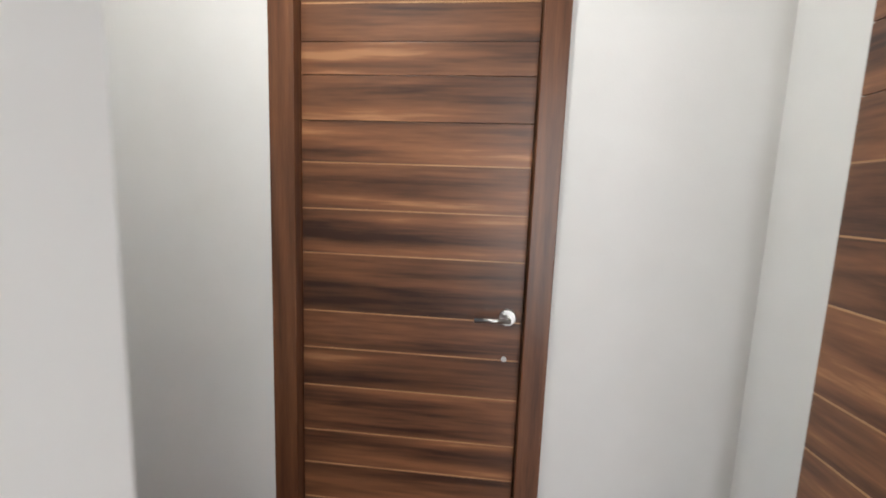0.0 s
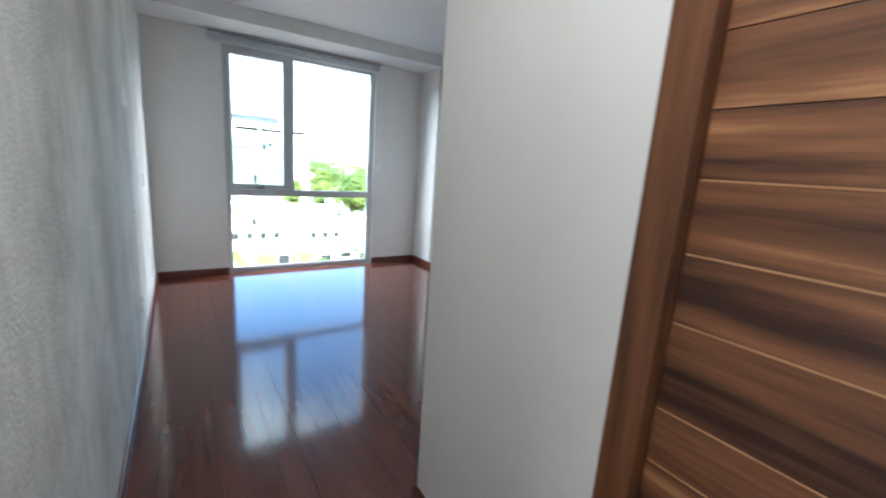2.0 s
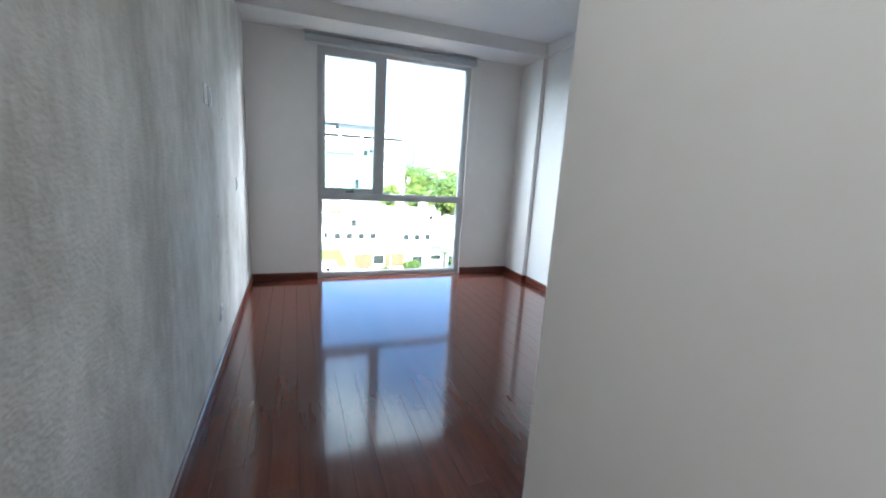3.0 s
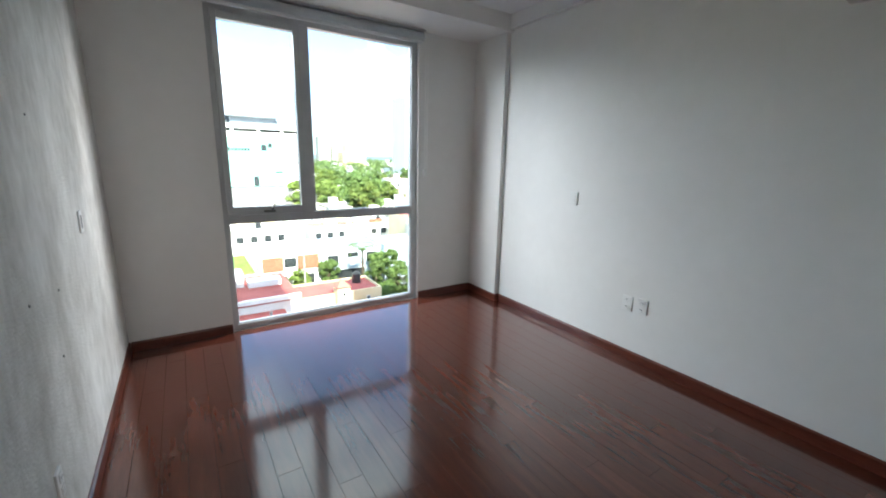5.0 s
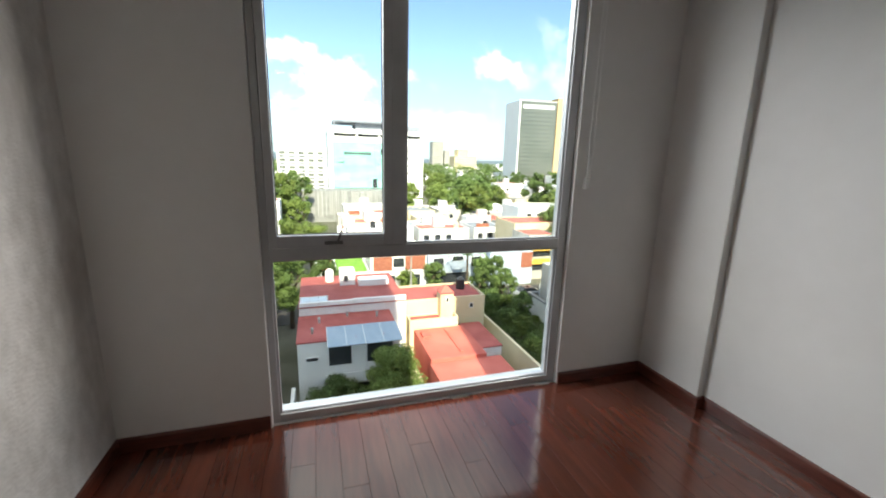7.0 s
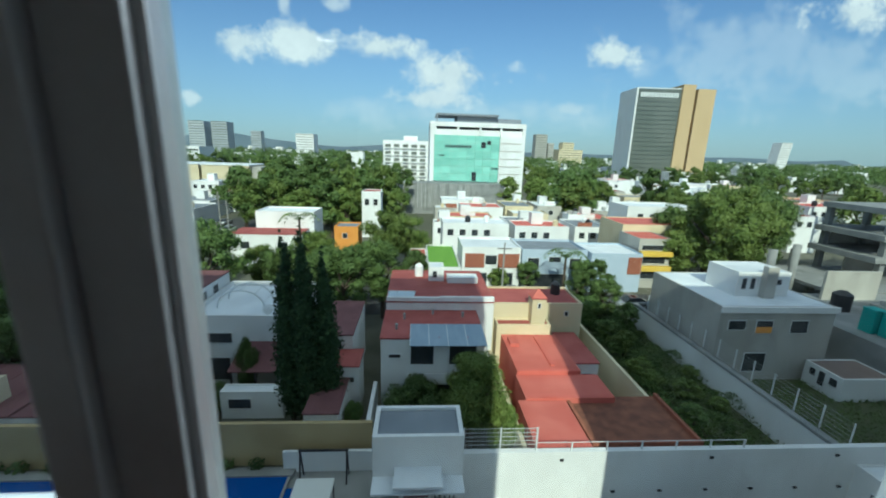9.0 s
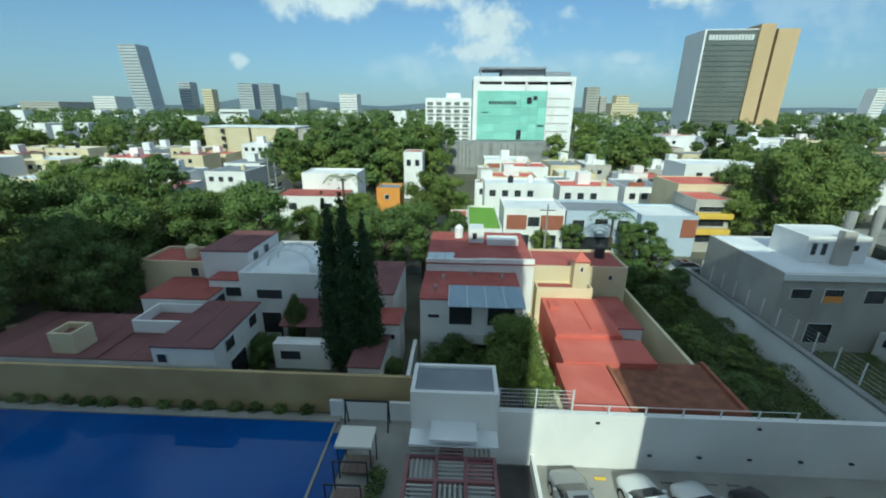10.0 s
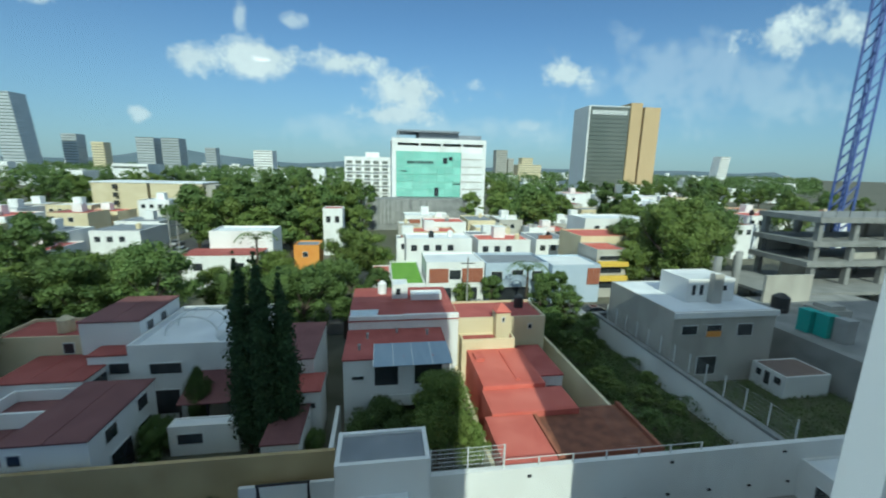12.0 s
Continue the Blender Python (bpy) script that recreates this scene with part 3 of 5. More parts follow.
# unseen tower inferred from its shadow edge, drawn out in x to shade the site
tower2 = thing("neighbour_tower", (25, -12, GZ), "unseen white apartment tower, lengthened to cast more shade", "apartment building")
part("wall", boxes((10.1, 118, -22, -1.0, GZ, 16)), "white", tower2)

# ---- houses ----


def pane_window(h, face, a, z, w, ht, body):
    x0, x1, y0, y1 = body
    f = 0.06
    if face == "f":
        o, i = (a, a + w, y0 - 0.05, y0 + 0.02, z, z + ht), (a + f, a + w - f, y0 - 0.065, y0 + 0.0, z + f, z + ht - f)
    elif face == "r":
        o, i = (x1 - 0.02, x1 + 0.05, a, a + w, z, z + ht), (x1, x1 + 0.065, a + f, a + w - f, z + f, z + ht - f)
    else:
        o, i = (x0 - 0.05, x0 + 0.02, a, a + w, z, z + ht), (x0 - 0.065, x0, a + f, a + w - f, z + f, z + ht - f)
    wf = part("window", boxes(o), "metal_white", h)
    part("pane", boxes(i), "dark", wf)


def house(label, x0, x1, y0, y1, top, wall="white", roof="redroof", windows=(), parapet=0.35, name="house", group="houses", base=GZ):
    """A flat-roofed house: walls, a parapet round the roof, and its windows (face, place along it, sill, width, height)."""
    h = thing(name, ((x0 + x1) / 2, (y0 + y1) / 2, base), label, "house", group)
    t, p = 0.16, parapet
    if roof in ("purple", "redroof") and p <= 0.15:
        part("wall", boxes((x0, x1, y0, y1, base, top - 0.08)), wall, h)
        part("roof", boxes((x0 - 0.06, x1 + 0.06, y0 - 0.06, y1 + 0.06, top - 0.08, top + 0.02)), roof, h)
        for k in range(1, int((x1 - x0) / 2.0) + 1):
            part("seam", boxes((x0 + k * 2.0 - 0.04, x0 + k * 2.0 + 0.04, y0, y1, top + 0.02, top + 0.045)), roof, h)
    else:
        part("wall", boxes((x0, x1, y0, y1, base, top - p), (x0, x1, y0, y0 + t, top - p, top), (x0, x1, y1 - t, y1, top - p, top), (x0, x0 + t, y0 + t, y1 - t, top - p, top), (x1 - t, x1, y0 + t, y1 - t, top - p, top)), wall, h)
        part("roof", boxes((x0 + t, x1 - t, y0 + t, y1 - t, top - p + 0.004, top - p + 0.07)), roof, h)
    for w in windows:
        pane_window(h, *w, (x0, x1, y0, y1))
    return h


def tank(x, y, z, material="white", r=0.55):
    b = bmesh.new()
    tube(b, (x, y, z), (x, y, z + 1.0), r, 16)
    tube(b, (x, y, z + 1.0), (x, y, z + 1.25), r, 16, r * 0.35)
    return solid("water_tank", b, material, "round water tank on a flat roof", "water tank", "roof tanks")


# centre: white house with the red roof
house("white house with red flat roof and wide rear windows", -0.6, 6.6, 25, 30, -10.9, "white", "redroof",
      [("f", 1.4, -12.9, 1.7, 1.5), ("f", 4.1, -12.9, 2.0, 1.5), ("f", -0.1, -12.4, 0.9, 0.35), ("f", 1.2, -16.4, 4.6, 2.0)], 0.12)
house("white rear block of a house with red roof", -0.6, 8.1, 30, 38.6, -10.15, "white", "redroof", [], 0.12)
for x0, x1 in ((-0.6, 3.6), (3.6, 8.1)):
    solid("parapet_wall", boxes((x0 + 0.02, x1, 29.93, 30.2, -10.12, -9.8 if x0 < 0 else -9.74)), "white", "raised white parapet wall between two roofs", "wall", "parapet walls")
house("small white stair block on a roof", 2.9, 4.3, 35.2, 37.0, -8.8, "white", "whiteroof", [("f", 3.2, -9.8, 0.5, 0.7)], 0.1, base=-10.15)
house("low white water tank room", 4.6, 7.4, 34.6, 36.0, -9.6, "white", "whiteroof", [], 0.1, base=-10.15)
sk = thing("skylight", (0.5, 30.6, -10.1), "pale translucent lean-to roof of plastic sheet", "skylight")
for i in range(3):
    part("sheet", boxes((-0.5 + i * 0.72, 0.18 + i * 0.72, 30.25, 31.6, -9.92, -9.88)), "sheet", sk)
part("rim", boxes((-0.58, 1.7, 30.2, 30.26, -10.13, -9.9)), "white", sk)
part("rim", boxes((-0.58, 1.7, 31.6, 31.66, -10.13, -9.84)), "white", sk)
aw = thing("awning", (4.0, 25.6, -10.95), "blue-grey translucent awning sheets over a balcony", "awning")
for i in range(4):
    b = boxes((1.42 + i * 1.3, 2.68 + i * 1.3, 24.0, 26.9, -0.02, 0.02))
    for v in b.verts:
        v.co.z += -10.98 + (v.co.y - 24.0) * 0.09
    part("sheet", b, "solar", aw)
for i in range(5):
    b = boxes((1.38 + i * 1.3, 1.42 + i * 1.3, 24.0, 26.9, -0.03, 0.04))
    for v in b.verts:
        v.co.z += -10.98 + (v.co.y - 24.0) * 0.09
    part("rib", b, "metal_white", aw)
for x in (1.4, 4.0, 6.55):
    part("post", boxes((x, x + 0.07, 24.1, 24.17, -13.1, -11.0)), "metal_white", aw)
for x, y in ((0.4, 26.4), (0.9, 28.3), (5.4, 28.6), (3.1, 29.2)):
    b = bmesh.new()
    tube(b, (x, y, -10.96), (x, y, -10.5), 0.09, 10)
    tube(b, (x, y, -10.5), (x, y, -10.42), 0.15, 10, 0.05)
    solid("roof_vent", b, "slat", "small grey vent pipe on a red roof", "vent", "roof vents")
part("balcony", boxes((1.2, 6.6, 24.1, 25, -13.9, -13.75), (1.2, 6.6, 24.1, 24.18, -13.75, -13.1)), "white", bpy.data.objects["house"])
house("low house with faded maroon roof", -6.6, -3.0, 28, 35, -12.1, "white", "purple", [("f", -4.4, -13.3, 0.6, 0.6)], 0.15)
house("small white annex with red roof", -4.4, -2.2, 25.5, 28, -13.3, "white", "redroof", [("f", -4.0, -14.6, 0.5, 0.6), ("f", -2.9, -14.6, 0.4, 0.5)], 0.1)
house("maroon roofed rear annex by the passage", -5.0, -2.9, 21.5, 25.5, -14.2, "white", "purple", [], 0.1)
solid("garden_wall", boxes((-1.1, -0.85, 20.8, 25, GZ, -14.2)), "white", "white garden wall beside the passage", "wall", "garden walls")

# yellow house with turret and its red roofs
house("cream house with red flat roof", 8.5, 16.4, 32, 36.5, -11, "cream", "redroof", [("f", 14.8, -12.2, 0.4, 0.5)], 0.25)
house("low cream front part of a house", 8.6, 13.2, 30.6, 32, -12.4, "cream", "redroof", [], 0.2)
tu = house("cream roof turret with a red tiled cap", 11.6, 12.8, 31.0, 32.3, -10.2, "cream", "redroof", [("f", 12.05, -11.1, 0.3, 0.5)], 0.05)
cap = bmesh.new()
bmesh.ops.create_cone(cap, cap_ends=True, segments=4, radius1=0.98, radius2=0.02, depth=0.7, matrix=Matrix.Translation((12.2, 31.65, -9.86)) @ Matrix.Rotation(radians(45), 4, "Z"))
part("cap", cap, "redbright", tu, "red pyramid cap")
house("bright red flat roof with a raised rim", 9.0, 13.6, 24.8, 30.6, -13.3, "redbright", "redbright", [], 0.05)
house("small red roofed annex behind a yard", 13.7, 15.6, 26.2, 31.4, -13.5, "white", "redroof", [("f", 14.3, -15.2, 0.8, 0.9)], 0.1)
house("bright red roof a step lower", 8.9, 14.8, 22.0, 24.8, -13.6, "redbright", "redbright", [], 0.05)
house("bright red roof next to the car park wall", 8.4, 11.5, 17.35, 22.0, -13.75, "redbright", "redbright", [], 0.05)
house("red roof light box", 9.3, 10.0, 28.4, 29.6, -13.0, "redbright", "redbright", [], 0.1, base=-13.4)
house("raised strip of red roof", 11.6, 11.9, 25.4, 30.0, -13.15, "redbright", "redbright", [], 0.05, base=-13.4)
br = thing("brick_shed", (14.7, 21, GZ), "old shed with a weathered brick roof", "shed")
part("wall", boxes((11.6, 18.0, 18.0, 22.7, GZ, -14.0)), "brickroof", br)
part("parapet", boxes((11.6, 11.8, 18.0, 22.7, -14.0, -13.75), (11.8, 17.8, 18.0, 18.2, -14.0, -13.72), (17.8, 18.0, 18.0, 22.7, -14.0, -13.75)), "brick", br)
solid("garden_wall", boxes((17.3, 17.55, 22.7, 36.5, GZ, -14.0)), "cream", "cream boundary wall beside the vacant plot", "wall", "garden walls")
solid("garden_wall", boxes((7.9, 8.15, 17.35, 30, GZ, -14.4)), "cream", "cream garden wall beside the red roofs", "wall", "garden walls")

# right: vacant plot wall, grey house, hut
rw = thing("plot_wall", (26.5, 30, GZ), "stained white wall with a fence on top", "wall")
part("wall", boxes((26.4, 26.65, 17.4, 41, GZ, -14.6)), "white", rw)
part("coping", bevelled(0.04, (26.34, 26.85, 17.4, 41, -14.6, -14.38)), "rawconcrete", rw, "dark weathered coping")
for i in range(13):
    b = bmesh.new()
    tube(b, (26.8, 18 + i * 1.75, -14.3), (26.8, 18 + i * 1.75, -12.7), 0.05, 6)
    part("post", b, "metal_white", rw)
b = bmesh.new()
for k in range(6):
    tube(b, (26.8, 18, -14.15 + k * 0.28), (26.8, 39, -14.15 + k * 0.28), 0.008, 4)
part("wire", b, "metal_white", rw)
house("grey two-storey house with white sealed roof", 25.6 + 1.6, 37.5, 29.5, 39.5, -10.2, "greywall", "whiteroof",
      [("f", 30.5, -12.6, 1.5, 1.2), ("f", 28.0, -12.3, 1.6, 0.9), ("f", 33.6, -12.6, 1.6, 1.2), ("f", 30, -16.2, 2.0, 1.8)], 0.12)
solid("shutter", boxes((30.55, 31.95, 29.40, 29.45, -12.55, -12.0)), "orange", "orange blind half down over a window", "blind")
solid("fascia", boxes((27.15, 37.6, 29.3, 29.49, -10.7, -10.19)), "white", "white fascia along a roof edge", "fascia")
house("white roof room with dark windows", 30.4, 35.4, 32.2, 36, -8.0, "white", "whiteroof", [("f", 30.8, -9.6, 0.5, 1.1), ("f", 31.6, -9.6, 0.5, 1.1), ("f", 34.0, -9.2, 0.6, 0.6)], 0.1, base=-10.3)
house("grey chimney block on the roof room", 32.6, 33.6, 31.6, 32.2, -7.4, "greywall", "whiteroof", [], 0.05, base=-10.3)
house("white hut with reddish roof in a yard", 35.5, 40, 26, 29.2, -14.9, "white", "brownroof", [("l", 26.3, -15.9, 0.7, 0.7), ("l", 27.3, -16.4, 0.6, 1.3), ("l", 28.1, -15.9, 0.6, 0.7)], 0.1)
house("white guard room with flat roof by the car park", 26.2, 31, 10.5, 17.0, -14.5, "white", "whiteroof", [("l", 13.5, -16.2, 1.0, 0.8), ("l", 15, -16.2, 1.0, 0.8)], 0.15)

# left: cluster of white houses with maroon roofs
house("white two-storey wing with maroon roof", -17.5, -13.4, 21.0, 27.4, -12.8, "white", "purple",
      [("r", 22.2, -14.0, 1.1, 0.9), ("r", 25.3, -14.0, 1.1, 0.9), ("r", 22.4, -16.7, 2.0, 1.9), ("r", 25.0, -16.7, 1.6, 1.9), ("f", -17.2, -14.0, 0.7, 0.7)], 0.06)
house("low maroon roof round a small court", -31, -21.5, 21.2, 27.0, -14.0, "white", "purple", [], 0.1)
house("low maroon roof beside the wing", -21.5, -17.5, 21.2, 24.4, -14.0, "white", "purple", [], 0.15)
house("white court wall with parapet", -21.5, -17.5, 24.4, 27.2, -13.0, "white", "purple", [], 0.8)
house("cream stair box on the maroon roof", -24.9, -23.2, 21.6, 23.2, -12.5, "cream", "purple", [], 0.5, base=-14.0)
house("dark red roofed block with a side yard", -23, -17.6, 27.3, 31.3, -12.6, "white", "redroof", [("r", 28.0, -14.2, 1.5, 1.2)], 0.08)
house("cream house with dark red roof", -26.2, -20.2, 31.6, 35.6, -11.2, "cream", "redroof", [("f", -21.6, -12.6, 0.8, 0.9)], 0.3)
house("white house with maroon upper roof", -20.1, -16.0, 31.2, 37.2, -10.0, "white", "purple", [("r", 32, -11.6, 0.9, 1.2), ("r", 34, -11.6, 0.9, 1.2)], 0.08)
house("white porch block with small red roof", -18.7, -15.2, 29.5, 31.2, -11.9, "white", "redroof", [("f", -17.4, -13.4, 1.4, 0.9)], 0.08)
house("white house with a wide roof terrace", -15.9, -8.0, 29.2, 37.6, -11.1, "white", "whiteroof", [("f", -14.6, -13.4, 2.2, 0.9), ("f", -14.9, -16.6, 2.2, 2.0)], 0.5)
ring = bmesh.new()
for i in range(10):
    a, c = math.pi * i / 10, math.pi * (i + 1) / 10
    for y in (31.5, 33.5):
        tube(ring, (-12.6 + 1.9 * math.cos(a), y, -11.4 + 1.5 * math.sin(a)), (-12.6 + 1.9 * math.cos(c), y, -11.4 + 1.5 * math.sin(c)), 0.07, 6)
for k in range(5):
    a = math.pi * (0.1 + 0.2 * k)
    tube(ring, (-12.6 + 1.9 * math.cos(a), 31.5, -11.4 + 1.5 * math.sin(a)), (-12.6 + 1.9 * math.cos(a), 33.5, -11.4 + 1.5 * math.sin(a)), 0.05, 6)
solid("roof_arch", ring, "metal_white", "white arched pergola on a roof terrace", "pergola")
pat = thing("patio_roof", (-10, 27.8, GZ), "sloping maroon sheet roof over a dark open patio", "patio roof")
b = boxes((-11.7, -8.1, 26.4, 29.2, -0.05, 0.05))
for v in b.verts:
    v.co.z += -14.3 + (v.co.y - 26.4) * 0.36
part("roof", b, "purple", pat)
for x in (-11.6, -9.9, -8.25):
    part("post", boxes((x, x + 0.12, 26.5, 26.62, GZ, -14.3)), "metal_dark", pat)
part("side_wall", boxes((-8.15, -8.0, 26.5, 29.2, GZ, -13.6)), "white", pat)
part("rear_wall", boxes((-11.7, -8.15, 29.05, 29.19, GZ, -13.5)), "greywall", pat)
house("low white garden room with a dark window", -11.6, -7.4, 24.9, 25.9, -14.9, "white", "whiteroof", [("f", -11.1, -16.2, 1.6, 0.8)], 0.12)
solid("pool_cover", bevelled(0.05, (-11.4, -8.6, 22.2, 24.0, GZ + 0.02, GZ + 0.35)), "solar", "blue cover over a small garden pool", "pool cover")
dish = bmesh.new()
bmesh.ops.create_cone(dish, cap_ends=True, segments=18, radius1=0.42, radius2=0.1, depth=0.16, matrix=Matrix.Translation((-9.9, 30.0, -10.9)) @ Matrix.Rotation(radians(60), 4, "X"))
tube(dish, (-9.9, 30.0, -11.6), (-9.9, 30.0, -10.95), 0.03, 6)
solid("satellite_dish", dish, "metal_white", "white satellite dish on a roof terrace", "dish")
tank(-22.3, 33.2, -11.4, "cream"), tank(14.9, 35.0, -11.2, "metal_dark", 0.45), tank(2.0, 36.9, -10.14, "white", 0.4)

# across the street
row_name = house("white house front with a brick red panel", 8, 16.2, 53, 60, -11.0, "white", "whiteroof", [("f", 11.2, -13.5, 1.7, 1.4), ("f", 8.6, -16.9, 3.0, 2.3), ("f", 12.3, -16.9, 3.0, 2.3)], 0.4).name
for bx in ((8.4, 11.1), (13.0, 16.0)):
    part("brick_panel", boxes((*bx, 52.9, 52.99, -13.9, -11.9)), "brick", bpy.data.objects[row_name], "brick red panel")
house("grey-blue house front with arched windows", 16.4, 25.7, 53, 60, -11.2, "bluewall", "greyroof", [("f", 17.2, -14.0, 1.7, 1.6), ("f", 20.2, -13.0, 1.8, 0.8), ("f", 23.2, -14.0, 1.7, 1.6), ("f", 17, -16.9, 6, 2.2)], 0.4)
corner = house("white and pale blue corner house", 25.9, 33.2, 52, 59, -11.4, "bluewall", "whiteroof", [], 0.3)
part("brick_panel", boxes((31.2, 33.1, 51.88, 51.99, -14.3, -11.9)), "brick", corner, "brick red panel")
house("yellow and grey three-storey house", 33.6, 38.5, 54, 60, -9.6, "greywall", "redbright", [("f", 34.0, -11.3, 3.8, 0.8), ("f", 34.0, -13.3, 3.8, 1.0), ("f", 34.0, -15.6, 3.8, 1.4)], 0.2)
for z in (-11.6, -13.8):
    solid("balcony_front", bevelled(0.05, (33.7, 38.4, 53.2, 53.95, z - 0.5, z + 0.25)), "yellow", "yellow painted balcony front", "balcony", "yellow balconies")
house("house with a wide bright red roof", 34, 46, 60, 68, -8.6, "cream", "redbright", [], 0.2)
house("long cream building among green trees", 42, 56, 74, 82, -7.4, "white", "whiteroof", [("f", 44 + i * 2.4, -10, 1.2, 1.2) for i in range(5)], 0.3)
house("flat house with a green turf roof", 3.2, 7.6, 50.5, 64, -13.2, "white", "greenroof", [], 0.4)
house("low house with red roof beside the turf", 0.6, 3.1, 51, 60, -13.0, "white", "redbright", [], 0.2)
house("bright orange house among trees", -10.8, -7.2, 60, 64, -9.8, "orange", "greyroof", [("f", -9.6, -11.6, 0.8, 0.8)], 0.25)
house("white house with pinkish red lower roof", -27.2, -16.4, 62, 67, -11.6, "white", "redroof", [("f", -25.6, -14.0, 1.4, 1.2), ("f", -20, -14.0, 1.6, 1.2)], 0.15)
house("white flat upper storey", -25, -15.5, 67, 73, -8.8, "white", "whiteroof", [], 0.3)
house("white house with red roof and finials", -10.2, -6.2, 86, 91, -7.0, "white", "redroof", [("f", -9.6, -10.0, 1.0, 1.4), ("f", -7.8, -10.0, 1.0, 1.4)], 0.2)

rng = random.Random(7)


def roof_clutter(x, y, w, d, z):
    """Tanks, air units and low walls as they stand on flat roofs."""
    for _ in range(rng.randrange(1, 4)):
        px, py = x + rng.uniform(-0.34, 0.34) * w, y + rng.uniform(-0.34, 0.34) * d
        k = rng.random()
        if k < 0.4:
            tank(px, py, z, rng.choice(("black_plastic", "cream", "white")), 0.5)
        elif k < 0.75:
            u = thing("air_unit", (px, py, z), "grey air conditioning unit on a flat roof", "air unit", "air units")
            part("casing", bevelled(0.04, (px - 0.5, px + 0.5, py - 0.35, py + 0.35, z + 0.12, z + 0.85)), "slat", u)
            part("foot", boxes((px - 0.45, px + 0.45, py - 0.3, py - 0.2, z, z + 0.12), (px - 0.45, px + 0.45, py + 0.2, py + 0.3, z, z + 0.12)), "metal_dark", u)
        else:
            solid("roof_wall", boxes((px - 1.4, px + 1.4, py - 0.1, py + 0.1, z, z + rng.uniform(0.7, 1.3))), rng.choice(("white", "cream", "brick")), "low parapet wall on a flat roof", "wall", "roof walls")


def scatter(n, xs, ys, tops, taken, size=(6, 12)):
    for _ in range(n * 6):
        if n <= 0:
            return
        x, y = rng.uniform(*xs), rng.uniform(*ys)
        w, d = rng.uniform(*size), rng.uniform(*size)
        if any(abs(x - a) < (w + b) / 2 + 0.5 and abs(y - c) < (d + e) / 2 + 0.5 for a, b, c, e in taken):
            continue
        taken.append((x, w, y, d))
        top = rng.uniform(*tops)
        wall = rng.choice(("white", "white", "white", "white", "white", "cream", "greywall"))
        roof = rng.choice(("whiteroof", "whiteroof", "greyroof", "redroof", "redbright"))
        wins = [("f", x - w / 2 + 0.8 + i * 2.2, top - 2.3, 1.2, 1.2) for i in range(int((w - 1.5) / 2.2))]
        house("flat-roofed %s town house with small windows" % {"white": "white", "cream": "cream", "greywall": "grey"}[wall], x - w / 2, x + w / 2, y - d / 2, y + d / 2, top, wall, roof, wins, 0.3)
        if y < 110:
            roof_clutter(x, y - d * 0.1, w, d, top - 0.23)
        if rng.random() < 0.5:
            house("white stair block on a flat roof", x - 1.2, x + 1.0, y, y + 2, top + 1.9, "white", "whiteroof", [], 0.1, base=top - 0.3)


taken = [(40, 16, 64, 14), (49, 16, 78, 10), (5, 6, 57, 16), (14, 26, 57, 9)]
scatter(36, (8, 58), (64, 122), (-12.5, -9.4), taken)
scatter(34, (4, 60), (63, 120), (-12.8, -10.2), taken, (3.5, 6.5))
scatter(22, (-125, -50), (70, 135), (-12.5, -8.5), taken)
scatter(12, (58, 130), (70, 170), (-11, -7), taken)
cream_blocks = thing("apartment_block", (-75, 152, GZ), "long sand-coloured apartment block", "apartment building")
for x0, x1, y0 in ((-94, -77, 151), (-75.5, -59, 150)):
    part("wall", boxes((x0, x1, y0, y0 + 14, GZ, -5.4)), "cream", cream_blocks)
    part("roof", boxes((x0 - 0.3, x1 + 0.3, y0 - 0.3, y0 + 14.3, -5.4, -5.0)), "whiteroof", cream_blocks)
for x in (-87, -66):
    for k in range(4):
        part("window", boxes((x, x + 1.0, 149.8, 151.1, -15.5 + k * 2.7, -14 + k * 2.7)), "dark", cream_blocks)
part("stair_tower", boxes((-59, -55.5, 152, 162, GZ, -5.8)), "greywall", cream_blocks)

# green glass office building
off = thing("office_building", (20, 135, GZ), "white office building with a green glass front", "office building")
part("wall", boxes((5.2, 35.4, 130.3, 150, GZ, 8.6), (5.2, 6.5, 129.6, 130.3, GZ, 10.8), (27.4, 35.4, 129.6, 130.3, GZ, 6.9), (34.4, 35.4, 129.6, 150, 6.9, 10.8)), "white", off)
part("roof_band", boxes((5.2, 35.4, 129.5, 150, 9.4, 10.8)), "white", off)
for x in (6.4, 13.6, 20.6, 27.2):
    part("column", boxes((x, x + 0.7, 129.7, 130.3, 6.9, 9.4)), "white", off)
for r in range(6):
    for c in range(8):
        part("pane", boxes((6.55 + c * 2.6, 6.5 + (c + 1) * 2.6, 129.9, 130.2, -7.4 + r * 2.38, -7.45 + (r + 1) * 2.38)), "greenglass", off)
for k in range(9):
    part("joint", boxes((27.6, 34.2, 129.52, 129.58, -14.5 + k * 2.38, -14.2 + k * 2.38)), "greywall", off)
part("sign", boxes(*[(10 + i * 0.85, 10.6 + i * 0.85, 129.8, 129.88, 3.0, 3.9) for i in range(10)]), "dark", off, "dark facade lettering")
part("vent_window", boxes((21.4, 22.9, 129.8, 129.88, 3.2, 5.0), (23.3, 24.5, 129.8, 129.88, 4.2, 5.4), (18.8, 20.2, 129.8, 129.88, -7.2, -4.4), (25.0, 27.2, 129.8, 129.88, -3.4, -3.0), (8.0, 10.0, 129.8, 129.88, 0.5, 0.8)), "dark", off)
